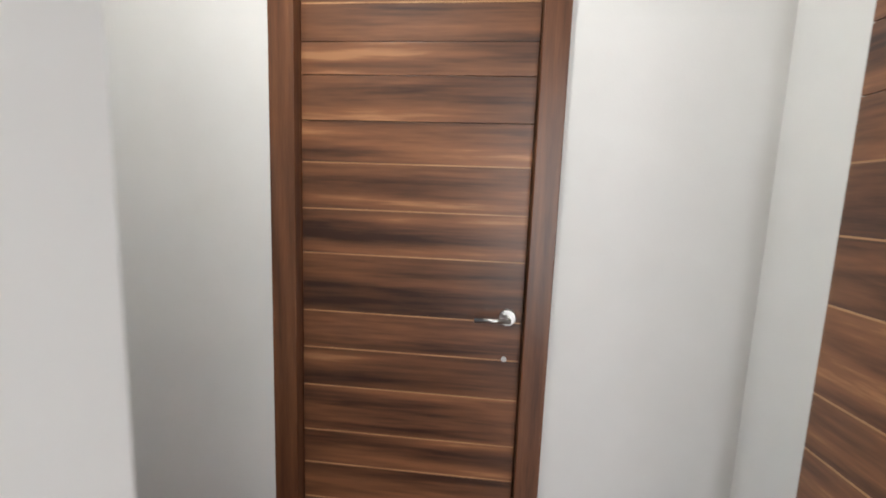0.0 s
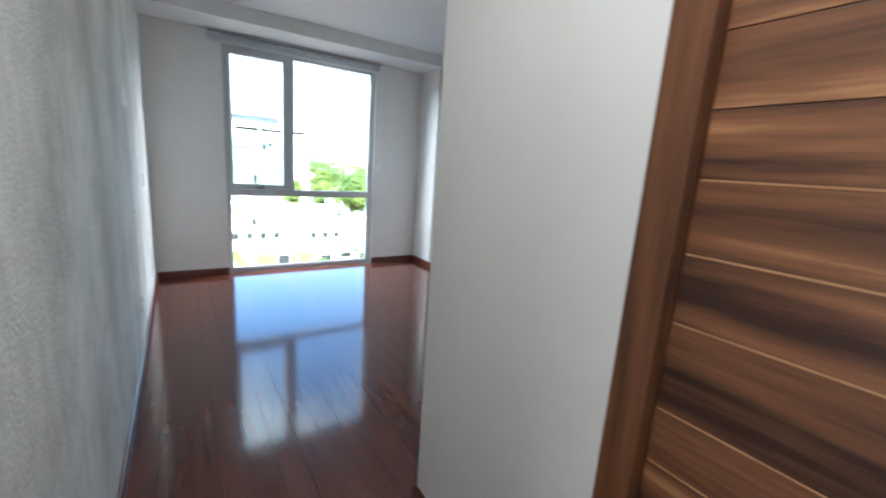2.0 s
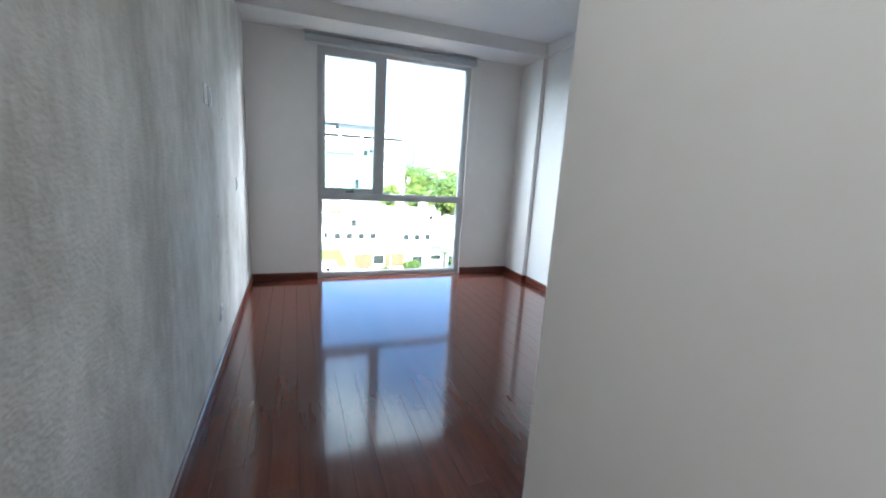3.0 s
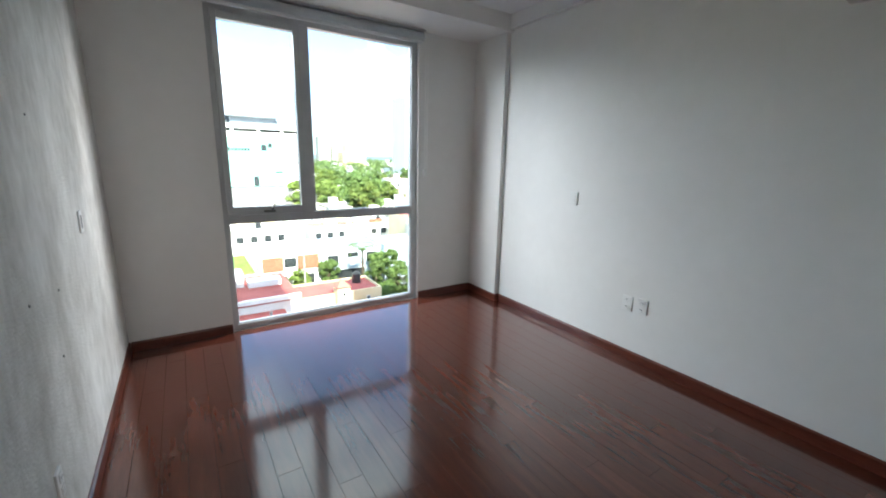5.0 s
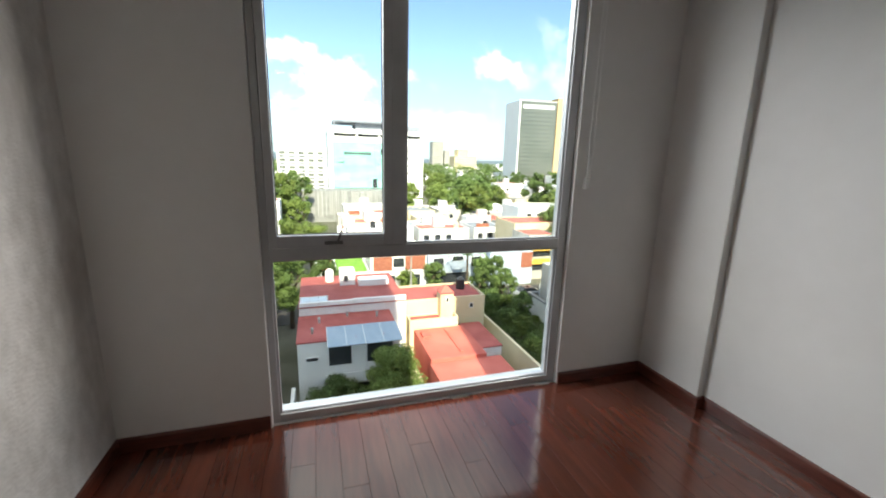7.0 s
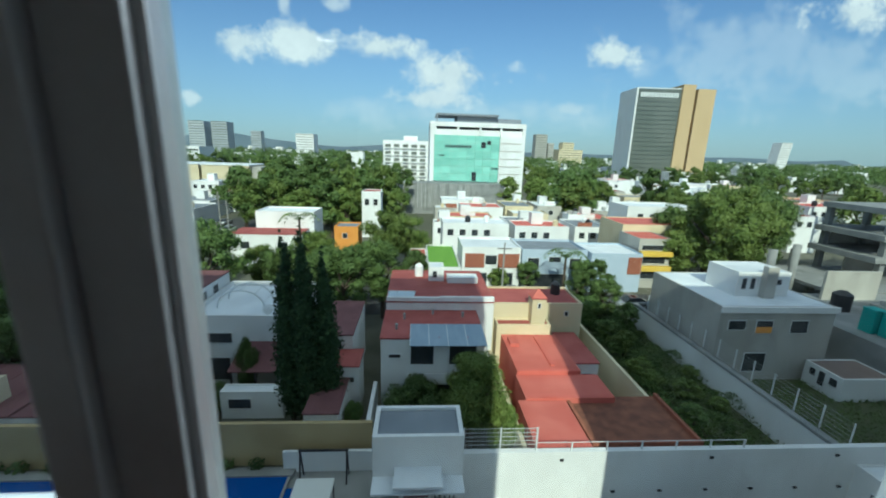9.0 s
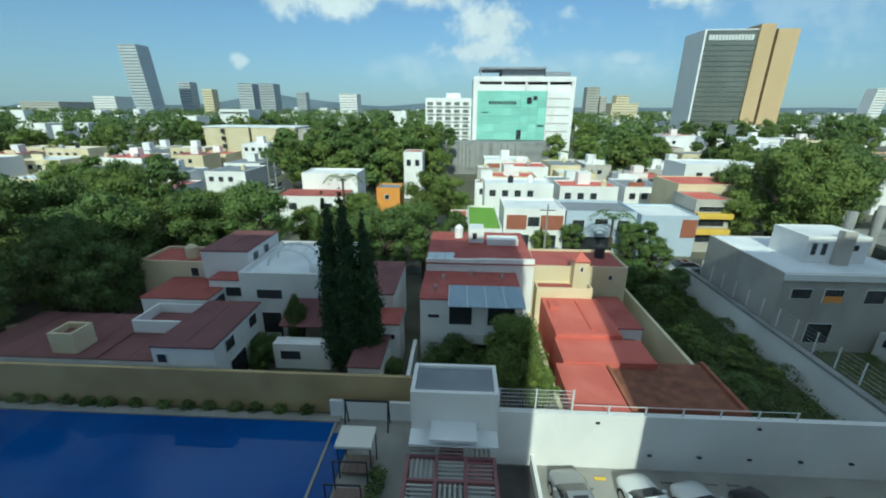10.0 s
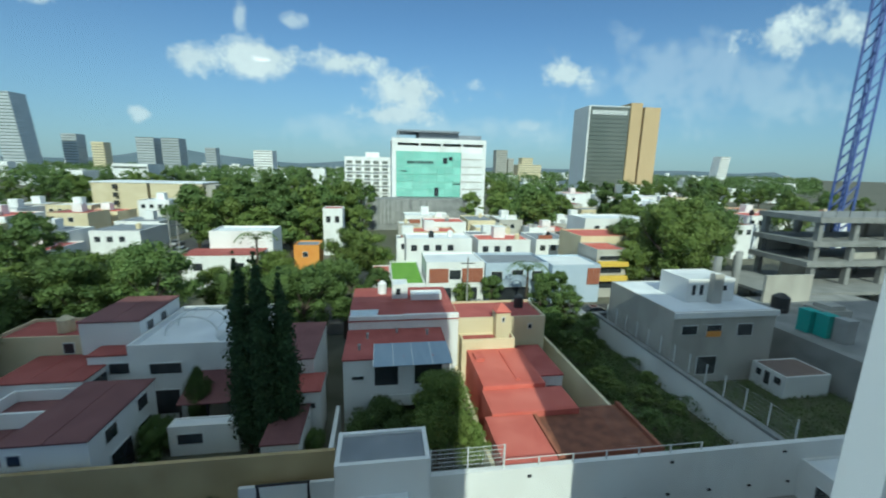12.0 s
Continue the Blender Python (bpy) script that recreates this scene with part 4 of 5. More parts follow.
part("roof_terrace", boxes((7.1, 27, 132, 146, 13.0, 13.5), (7.1, 7.5, 132, 132.4, 10.8, 13), (14, 27, 134, 146, 10.8, 13), (27, 34.5, 133, 146, 10.8, 12.4)), "greyroof", off, "dark roof terrace cover")
annex = thing("office_annex", (12, 126, GZ), "grey slatted annex before the offices", "office building")
part("wall", boxes((-2.9, 28, 122, 129.4, GZ, -7.6)), "rawconcrete", annex)
for i in range(38):
    if rng.random() < 0.75:
        part("slat", boxes((-2.6 + i * 0.58, -2.3 + i * 0.58, 121.7, 121.98, GZ + 2, -7.9)), "slat", annex)
wa = thing("white_apartments", (-4, 188, GZ), "white balconied apartment building", "apartment building")
part("wall", boxes((-13.9, 6.2, 182, 198, GZ, 6.0), (-5, 1, 184, 196, 6, 8)), "white", wa)
for r in range(7):
    for c in range(5):
        part("window", boxes((-13 + c * 3.8, -10.6 + c * 3.8, 181.8, 182.1, -15 + r * 3, -13.7 + r * 3)), "tintglass", wa)
        part("balcony", boxes((-13.3 + c * 3.8, -10.3 + c * 3.8, 181.0, 181.9, -15.5 + r * 3, -15.0 + r * 3)), "white", wa)

# hotel slab
hotel = thing("hotel_tower", (160, 270, GZ), "broad hotel tower with dark glass front and sand sides", "hotel")
ang = Matrix.Translation((138.5, 262, 0)) @ Matrix.Rotation(radians(-3), 4, "Z")


def turned(bm):
    bmesh.ops.transform(bm, matrix=ang, verts=bm.verts)
    return bm


part("front", turned(boxes((1.0, 29.0, 0.2, 24, GZ, 44.5))), "tintglass", hotel)
part("edge", turned(boxes((0, 1.0, -0.5, 24, GZ, 45))), "white", hotel)
part("side", turned(boxes((29, 37, -1, 22, GZ, 47.5), (37, 38.6, 4, 20, GZ, 44), (38.6, 50, -1, 22, GZ, 45))), "sand", hotel)
for k in range(19):
    part("floor_band", turned(boxes((1.0, 29.0, 0.05, 0.2, -10 + k * 2.75, -9.8 + k * 2.75))), "dark", hotel)
part("sign", turned(boxes(*[(3 + i * 1.75, 4.3 + i * 1.75, -0.1, 0.18, 39.5, 42.3) for i in range(14)], (1.0, 29, -0.02, 0.16, 44.6, 45.2))), "metal_white", hotel, "white rooftop lettering band")


def tower_block(label, x0, x1, y, top, material, lean=0.0):
    t = thing("high_rise", ((x0 + x1) / 2, y + 12, GZ), label + " on the far skyline", "high-rise", "distant towers")
    b = boxes((x0, x1, y, y + (x1 - x0), GZ, top))
    for v in b.verts:
        if v.co.z > GZ + 1:
            v.co.x += lean
    part("wall", b, material, t)
    rows = int((top + 5) / 4)
    b = bmesh.new()
    for k in range(rows):
        z = -2 + k * 4.0
        s = lean * (z - GZ) / (top - GZ)
        box(b, x0 + 0.5 + s, x1 - 0.5 + s, y - 0.25, y + 0.05, z, z + 1.0)
    part("window_band", b, "tintglass", t)
    return t


for a in (("tall leaning grey glass tower", -473, -447, 600, 84, "tower", -9), ("slim glass high-rise", -473, -453, 700, 41, "tower"), ("white and brown high-rise", -434, -417, 700, 30, "cream"),
          ("grey glass high-rise", -372, -347, 700, 39, "tower"), ("grey glass high-rise twin", -336, -311, 700, 39, "tower"), ("brown high-rise", -274, -258, 700, 26, "tower"),
          ("white ribbed high-rise", -202, -173, 700, 24, "white"), ("white office block", -627, -588, 700, 18, "white"), ("white leaning tower", 640, 660, 700, 36, "white", 6),
          ("grey high-rise shell", 201, 221, 700, 36, "greywall"), ("brown stepped block", 243, 285, 700, 12, "cream"), ("brown stepped block top", 250, 270, 704, 24, "cream"),
          ("white block among trees", -145, -127, 250, 0.5, "white"), ("grey tower shell", 225, 235, 705, 22, "greywall"), ("long dark low block", -760, -690, 700, 9, "greywall")):
    tower_block(*a)
far = bmesh.new()
for _ in range(420):
    y = rng.uniform(230, 1500)
    x = rng.uniform(-1.25, 1.25) * y
    w, d = rng.uniform(6, 15), rng.uniform(6, 15)
    box(far, x, x + w, y, y + d, GZ, rng.uniform(-12, -7) + y * 0.004 + (rng.uniform(2, 9) if rng.random() < 0.08 else 0))
ob = solid("far_city", far, "white", "pale houses of the distant city", "city")
ob["kind"] = "stuff"
hb = bmesh.new()
prev = None
for i in range(61):
    x = -4500 + i * 150
    z = 20 + 90 * max(0, noise.noise((i * 0.16, 3.1, 0))) + 110 * math.exp(-((x + 1900) / 420) ** 2)
    cur = (hb.verts.new((x, 3900, GZ - 5)), hb.verts.new((x, 4100 + 0.1 * z, z)), hb.verts.new((x, 4600, GZ - 5)))
    if prev:
        for k in (0, 1):
            hb.faces.new((prev[k], cur[k], cur[k + 1], prev[k + 1]))
    prev = cur
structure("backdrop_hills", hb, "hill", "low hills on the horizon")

# construction site and crane
con = thing("construction_site", (64, 50, GZ), "bare concrete building under construction", "building site")
for k, z in enumerate((-3.6, -6.9, -9.7)):
    part("slab", boxes((60 - k * 0.4, 92, 45, 54, z - 0.3, z)), "rawconcrete", con)
    part("edge_beam", boxes((60 - k * 0.4, 92, 44.9, 45.3, z - 0.75, z - 0.3)), "rawconcrete", con)
    part("edge_beam", boxes((60 - k * 0.4, 60.4 - k * 0.4, 45.3, 54, z - 0.75, z - 0.3)), "rawconcrete", con)
part("slab", boxes((51.5, 92, 42, 54, -13.6, -13.2)), "rawconcrete", con)
for x in (60.6, 66.5, 72.5, 78.5, 84.5):
    for y in (45.4, 53.2):
        part("column", boxes((x, x + 0.7, y, y + 0.7, GZ, -3.9)), "rawconcrete", con)
for x in (52.2, 56.5):
    for y in (42.6, 53.2):
        part("column", boxes((x, x + 0.6, y, y + 0.6, GZ, -13.6 if y < 50 else -10.6)), "rawconcrete", con)
part("wall", boxes((61.4, 66.4, 50.2, 50.5, -13.2, -10.4), (67.4, 72.4, 46.4, 46.7, -9.7, -7.6), (73.4, 78.4, 50, 50.3, -6.9, -4.4), (62, 70, 53.6, 53.9, -9.7, -7.6), (72, 90, 53.6, 53.9, -13.2, -10.4)), "greywall", con)
for i in range(16):
    b = bmesh.new()
    x, y, z = 61.5 + (i * 2.63) % 17, 46.2 + (i * 1.9) % 6, (-13.2, -9.7, -6.9)[i % 3]
    tube(b, (x, y, z), (x, y, z + (2.75, 2.05, 2.55)[i % 3]), 0.07, 6)
    part("prop", b, "metal_dark", con, "thin steel prop")
for i in range(9):
    b = bmesh.new()
    tube(b, (60.2 + i * 2.2, 45.1, -3.6), (60.2 + i * 2.2, 45.1, -2.3), 0.04, 5)
    part("guard_post", b, "metal_dark", con)
for x, y in ((44.5, 44), (50.5, 47)):
    b = bmesh.new()
    tube(b, (x, y, GZ), (x, y, -8.6), 0.45, 14)
    solid("concrete_column", b, "rawconcrete", "lone raw concrete column", "column", "columns", True)
solid("site_deck", boxes((41, 62, 24, 41.5, -13.6, -13.2), (41, 41.4, 24, 41.5, GZ, -13.6), (41.4, 62, 24, 24.4, GZ, -13.6)), "rawconcrete", "raw concrete deck of the building site", "deck")
for i in range(3):
    x, y = 42.6 + i * 0.35, 30.6 - i * 1.35
    t = thing("portable_toilet", (x, y, -13.2), ("teal portable toilet cabin on the site deck", "teal portable toilet cabin on the site deck", "grey portable toilet cabin on the site deck")[i], "toilet cabin", "site cabins")
    part("cabin", bevelled(0.05, (x, x + 1.15, y, y + 1.15, -13.19, -11.1)), "teal" if i < 2 else "slat", t)
    part("roof", bevelled(0.06, (x - 0.04, x + 1.19, y - 0.04, y + 1.19, -11.1, -10.95)), "teal" if i < 2 else "slat", t)
    part("door", boxes((x - 0.02, x, y + 0.2, y + 0.95, -13.0, -11.3)), "teal" if i < 2 else "slat", t)
b = bmesh.new()
tube(b, (46, 36.5, -13.2), (46, 36.5, -11.5), 0.85, 18)
tube(b, (46, 36.5, -11.5), (46, 36.5, -11.1), 0.85, 18, 0.3)
solid("site_tank", b, "black_plastic", "black plastic water tank on the site deck", "tank")
solid("block_stack", boxes((48, 51, 33, 35.5, -13.2, -12.1), (48.4, 50.2, 33.2, 35, -12.1, -11.6)), "greywall", "stack of grey building blocks on the deck", "blocks")
solid("site_wall", boxes((47, 53.5, 39.4, 39.7, -13.2, -9.9)), "greywall", "grey block wall standing on the site deck", "wall")
crane = thing("tower_crane", (83, 60, GZ), "blue lattice tower crane mast", "crane")
for dx in (0, 2.2):
    for dy in (0, 2.2):
        b = bmesh.new()
        tube(b, (83.3 + dx, 60 + dy, GZ), (83.3 + dx, 60 + dy, 60), 0.22, 6)
        part("leg", b, "crane", crane)
b = bmesh.new()
for k in range(34):
    z = GZ + 2 + k * 2.2
    for y in (60, 62.2):
        tube(b, (83.3, y, z), (85.5, y, z + 2.2), 0.11, 4)
    for x in (83.3, 85.5):
        tube(b, (x, 60, z + 2.2), (x, 62.2, z), 0.11, 4)
part("lattice", b, "crane", crane)

# ---- garden, pool, car park ----
structure("boundary_wall", boxes((4.2, 31, 17.0, 17.3, GZ, -13.4)), "white", "tall white car park wall")
for i in range(7):
    solid("drain_spout", bevelled(0.02, (12.4 + i * 2.6, 12.62 + i * 2.6, 16.9, 17.0, -15.95, -15.85)), "metal_dark", "small dark drain outlet in a white wall", "drain", "drain outlets")
for x in (9.4, 17.6, 24.8):
    solid("wall_box", bevelled(0.02, (x, x + 0.22, 16.94, 17.0, -13.95, -13.8)), "metal_dark", "small dark box on a white wall", "box", "wall boxes")
structure("pool_wall", boxes((-45, -0.7, 20.5, 20.75, GZ, -14.15)), "ochre", "ochre garden wall behind the pool")
structure("low_wall", boxes((-5.8, -0.3, 19.9, 20.1, GZ, -15.6)), "white", "low white wall by the pool")
structure("ramp_wall", boxes((6.2, 6.4, 6, 17.0, GZ, -16.2)), "white", "low white kerb wall beside the ramp")
structure("ramp", boxes((4.25, 6.2, 6, 16.9, GZ + 0.05, GZ + 0.07)), "asphalt", "dark ramp")
pool = thing("swimming_pool", (-17, 14, GZ), "long swimming pool filled with deep blue water", "pool", kind="structure")
part("water", boxes((-40, -5.4, 7.5, 19.4, GZ, -16.82)), "water", pool)
part("coping", boxes((-40, -5.1, 19.4, 19.9, GZ, -16.72), (-5.4, -5.25, 7.5, 19.4, GZ, -16.78)), "concrete", pool, "pale stone coping")
part("shelf", boxes((-5.25, -4.2, 7.5, 18.6, GZ, -16.84)), "water", pool)
for k in range(4):
    t = thing("lounge_canopy", (-3.1, 16.6 - k * 2.1, GZ), "dark metal lounge frame beside the pool" if k else "dark lounge frame with white canvas top", "canopy", "pool canopies")
    y0, y1 = 15.4 - k * 2.1 + 0.2, 16.7 - k * 2.1 + 0.2
    for x in (-4.0, -2.3):
        for y in (y0, y1):
            part("leg", boxes((x, x + 0.06, y, y + 0.06, GZ + 0.05, -14.95)), "metal_dark", t)
    for y in (y0, y1):
        part("rail", boxes((-4.0, -2.24, y, y + 0.06, -14.95, -14.88)), "metal_dark", t)
    part("bed", boxes((-3.9, -2.35, y0 + 0.1, y1 - 0.05, GZ + 0.3, GZ + 0.42)), "brownroof", t)
    if k == 0:
        part("canvas", bevelled(0.03, (-4.1, -2.2, y0 - 0.05, y1 + 0.1, -14.88, -14.70)), "canvas", t, "white canvas top")
fr2 = thing("swing_frame", (-3, 19.4, GZ), "dark metal garden swing frame", "swing")
for x in (-4.6, -2.0):
    b = bmesh.new()
    tube(b, (x, 18.9, GZ), (x, 19.3, -15.0), 0.05, 6), tube(b, (x, 19.7, GZ), (x, 19.3, -15.0), 0.05, 6)
    part("leg", b, "metal_dark", fr2)
part("beam", boxes((-4.7, -1.9, 19.25, 19.35, -15.05, -14.95)), "metal_dark", fr2)

kiosk = thing("stair_tower", (2, 16.6, GZ), "white stair tower with grey membrane roof", "stair tower")
part("wall", boxes((-0.1, 4.1, 15.4, 17.7, GZ, -11.3), (-0.1, 4.1, 15.4, 15.6, -11.3, -11.05), (-0.1, 4.1, 17.5, 17.7, -11.3, -11.05), (-0.1, 0.1, 15.6, 17.5, -11.3, -11.05), (3.9, 4.1, 15.6, 17.5, -11.3, -11.05)), "white", kiosk)
part("roof", boxes((0.1, 3.9, 15.6, 17.5, -11.29, -11.2)), "greyroof", kiosk)
part("canopy", boxes((0.9, 3.1, 14.2, 15.4, -12.8, -12.68), (-0.1, 4.1, 14.4, 15.4, -13.3, -13.2)), "whiteroof", kiosk, "stepped white canopy")
perg = thing("pergola", (2, 11, GZ), "maroon steel pergola with grey slats", "pergola")
for x in (-0.2, 1.15, 2.5, 3.85):
    part("beam", boxes((x, x + 0.16, 5, 14.4, -14.1, -13.85)), "maroon", perg)
    part("post", boxes((x, x + 0.16, 14.0, 14.16, GZ, -14.1)), "maroon", perg)
for k in range(8):
    part("crossbar", boxes((-0.2, 4.01, 5.4 + k * 1.28, 5.52 + k * 1.28, -14.08, -13.88)), "maroon", perg)
    for c in range(3):
        x0 = -0.04 + c * 1.35
        if (k + c) % 3:
            for s in range(5):
                part("slat", boxes((x0 + 0.02, x0 + 1.18, 5.6 + k * 1.28 + s * 0.22, 5.7 + k * 1.28 + s * 0.22, -14.02, -13.96)), "slat" if (k + c) % 2 else "maroon", perg)
        else:
            for s in range(5):
                part("slat", boxes((x0 + 0.1 + s * 0.22, x0 + 0.2 + s * 0.22, 5.55 + k * 1.28, 6.65 + k * 1.28, -14.02, -13.96)), "slat", perg)
fence = thing("wall_fence", (8, 17.15, -13.4), "white metal mesh fence on the wall", "fence")
for i in range(9):
    part("post", boxes((4.3 + i * 1.9, 4.37 + i * 1.9, 17.1, 17.17, -13.4, -12.0 if i < 3 else -12.9)), "metal_white", fence)
b = bmesh.new()
for k in range(6):
    box(b, 4.3, 8.2, 17.12, 17.14, -13.25 + k * 0.24, -13.235 + k * 0.24)
box(b, 8.2, 19.6, 17.12, 17.15, -12.93, -12.9)
for i in range(26):
    box(b, 4.3 + i * 0.15, 4.31 + i * 0.15, 17.12, 17.14, -13.4, -12.0)
part("mesh", b, "metal_white", fence)
for i in range(9):
    solid("wheel_stop", bevelled(0.02, (7.2 + i * 1.15, 7.8 + i * 1.15, 16.2, 16.35, GZ + 0.05, GZ + 0.15)), "yellow" if i < 4 else "concrete", "low wheel stop block in the car park", "wheel stop", "wheel stops")


def loft(bm, rings):
    rs = [[bm.verts.new(p) for p in r] for r in rings]
    for a, b in zip(rs, rs[1:]):
        for i in range(len(a)):
            j = (i + 1) % len(a)
            bm.faces.new((a[i], a[j], b[j], b[i]))
    bm.faces.new(rs[0][::-1]), bm.faces.new(rs[-1])
    bmesh.ops.recalc_face_normals(bm, faces=bm.faces)
    return bm


def car(label, paint, m):
    """A parked saloon, nose along +y."""
    c = thing("car", (0, 0, 0), label, "car", "parked cars")
    rings = []
    for y, w, z0, z1 in ((-2.25, 0.70, 0.42, 0.80), (-2.1, 0.82, 0.28, 0.95), (-1.3, 0.89, 0.22, 1.0), (0, 0.90, 0.20, 0.98), (1.0, 0.89, 0.22, 0.94), (1.8, 0.85, 0.25, 0.82), (2.15, 0.74, 0.32, 0.70), (2.28, 0.58, 0.42, 0.60)):
        rings.append([(-w, y, z0 + 0.1), (-w * 0.9, y, z0), (w * 0.9, y, z0), (w, y, z0 + 0.1), (w, y, z1 - 0.12), (w * 0.86, y, z1), (-w * 0.86, y, z1), (-w, y, z1 - 0.12)])
    body = part("body", loft(bmesh.new(), rings), paint, c, smooth=True)
    cab = []
    for y, w, z in ((-1.75, 0.74, 0.98), (-1.0, 0.66, 1.40), (-0.2, 0.66, 1.45), (0.35, 0.64, 1.38), (1.15, 0.72, 0.93)):
        cab.append([(-0.80, y, 0.9), (0.80, y, 0.9), (w, y, z - 0.04), (w * 0.85, y, z), (-w * 0.85, y, z), (-w, y, z - 0.04)])
    part("glasshouse", loft(bmesh.new(), cab), "dark", c, "dark tinted windows")
    part("roof", bevelled(0.03, (-0.58, 0.58, -1.0, 0.32, 1.395, 1.462)), paint, c)
    part("sunroof", boxes((-0.36, 0.36, -0.5, 0.05, 1.462, 1.468)), "dark", c)
    for s in (-1, 1):
        part("mirror", bevelled(0.02, (s * 0.92 - 0.09, s * 0.92 + 0.09, 0.72, 0.86, 0.92, 1.05)), paint, c)
        part("headlight", bevelled(0.02, (s * 0.62 - 0.14, s * 0.62 + 0.14, 2.0, 2.2, 0.60, 0.70)), "glass", c)
        for y in (-1.4, 1.4):
            w = bmesh.new()
            tube(w, (s * 0.72, y, 0.33), (s * 0.91, y, 0.33), 0.33, 20)
            wheel = part("wheel", w, "tyre", c)
            r = bmesh.new()
            tube(r, (s * 0.90, y, 0.33), (s * 0.92, y, 0.33), 0.2, 12)
            part("rim", r, "steel", wheel)
    c.matrix_basis = m
    return c


CZ = GZ + 0.05
car("silver saloon car parked nose to the wall", "car_grey", pose(8.0, 14.0, CZ, 0, 0, 6))
car("white saloon car parked nose to the wall", "car_white", pose(11.6, 13.9, CZ, 0, 0, 12))
car("white saloon car parked in the shade", "car_white", pose(14.2, 13.6, CZ, 0, 0, 14))
car("black saloon car parked in the shade", "car_black", pose(17.0, 13.4, CZ, 0, 0, 16))
car("black saloon car parked near the guard room", "car_black", pose(20.6, 13.0, CZ, 0, 0, 16))
for i, (x, y, p) in enumerate(((9.5, 49.8, "car_white"), (14.0, 49.8, "car_grey"), (11, 45.5, "car_white"), (24, 46, "car_black"), (29, 46.2, "car_grey"), (20, 49.8, "car_black"), (-20, 46, "car_white"))):
    car("car parked along the side street", p, pose(x, y, GZ + 0.04, 0, 0, 90))
for i in range(9):
    car("car on the avenue between trees", ("car_white", "car_grey", "car_black")[i % 3], pose(-44.5 + (i % 2) * 5, 62 + i * 9, GZ + 0.04, 0, 0, 0))
for x, y, h in ((-24, 52, 9), (-29, 66, 10), (12.5, 47, 8), (-36, 78, 10)):
    p = thing("utility_pole", (x, y, GZ), "grey street pole with a crossbar", "utility pole", "utility poles")
    b = bmesh.new()
    tube(b, (x, y, GZ), (x, y, GZ + h), 0.14, 8, 0.09)
    part("pole", b, "concrete", p)
    part("crossbar", boxes((x - 0.9, x + 0.9, y - 0.05, y + 0.05, GZ + h - 0.8, GZ + h - 0.68)), "metal_dark", p)

# ---- trees ----
nr = np.random.RandomState(11)


def leaves(centres, radii, n, size, squash=0.8):
    """Small leaf quads over and inside a set of lumps."""
    k = len(centres)
    pick = nr.choice(k, n, p=radii ** 2 / np.sum(radii ** 2))
    d = nr.normal(size=(n, 3))
    d /= np.linalg.norm(d, axis=1)[:, None]
    r = radii[pick] * nr.uniform(0.55, 1.15, n)
    c = centres[pick] + d * r[:, None] * np.array((1, 1, squash))
    nrm = d + nr.normal(scale=0.55, size=(n, 3))
    nrm /= np.linalg.norm(nrm, axis=1)[:, None]
    u = np.cross(nrm, nr.normal(size=(n, 3)))
    u /= np.linalg.norm(u, axis=1)[:, None]
    w = np.cross(nrm, u)
    s = size * nr.uniform(0.6, 1.3, n)[:, None]
    q = np.stack((c - u * s, c - w * s * 0.55, c + u * s, c + w * s * 0.55), axis=1)
    return q.reshape(-1, 3)


def quad_mesh(name, v, material):
    me = bpy.data.meshes.new(name)
    n = len(v) // 4
    me.vertices.add(len(v)), me.loops.add(len(v)), me.polygons.add(n)
    me.vertices.foreach_set("co", v.astype(np.float32).ravel())
    me.loops.foreach_set("vertex_index", np.arange(len(v), dtype=np.int32))
    me.polygons.foreach_set("loop_start", np.arange(0, len(v), 4, dtype=np.int32))
    me.update()
    me.validate()
    me.materials.append(M[material])
    return me


def lumps(n, rx, ry, z0, z1, r0, r1):
    a, h = nr.uniform(0, 2 * np.pi, n), nr.uniform(0, 1, n)
    k = np.sqrt(nr.uniform(0.1, 1, n)) * np.sin(np.pi * (0.12 + 0.8 * h)) 
    c = np.stack((rx * k * np.cos(a), ry * k * np.sin(a), z0 + (z1 - z0) * h), axis=1)
    return c, nr.uniform(r0, r1, n)


def tree_proto(name, material, n, size, spread, height, label, lump=42, core_size=0.55):
    t = thing(name, (0, 0, 0), label, "tree", "town trees")
    b = bmesh.new()
    tube(b, (0, 0, 0), (0.1, 0, height * 0.45), 0.32, 9, 0.2)
    for i in range(5):
        a = i * 1.26 + 0.3
        tube(b, (0.1, 0, height * (0.34 + 0.03 * i)), (spread * 0.55 * math.cos(a), spread * 0.55 * math.sin(a), height * 0.68), 0.14, 6, 0.05)
    part("trunk", b, "bark", t)
    c, r = lumps(lump, spread * 0.86, spread * 0.86, height * 0.3, height * 0.92, spread * 0.15, spread * 0.33)
    crown = new("crown", quad_mesh("crown", leaves(c, r, n, size), material))
    crown.parent = t
    core = bmesh.new()
    for p, q in zip(c, r):
        bmesh.ops.create_icosphere(core, subdivisions=1, radius=q * core_size, matrix=Matrix.Translation(p) @ Matrix.Rotation(p[0] * 3, 4, "X"))
    for v in core.verts:
        v.co *= 1 + 0.05 * noise.noise(v.co * 1.7)
    ob = new("inner_foliage", mesh_of(core, "inner_foliage", material))
    ob.parent = t
    return t


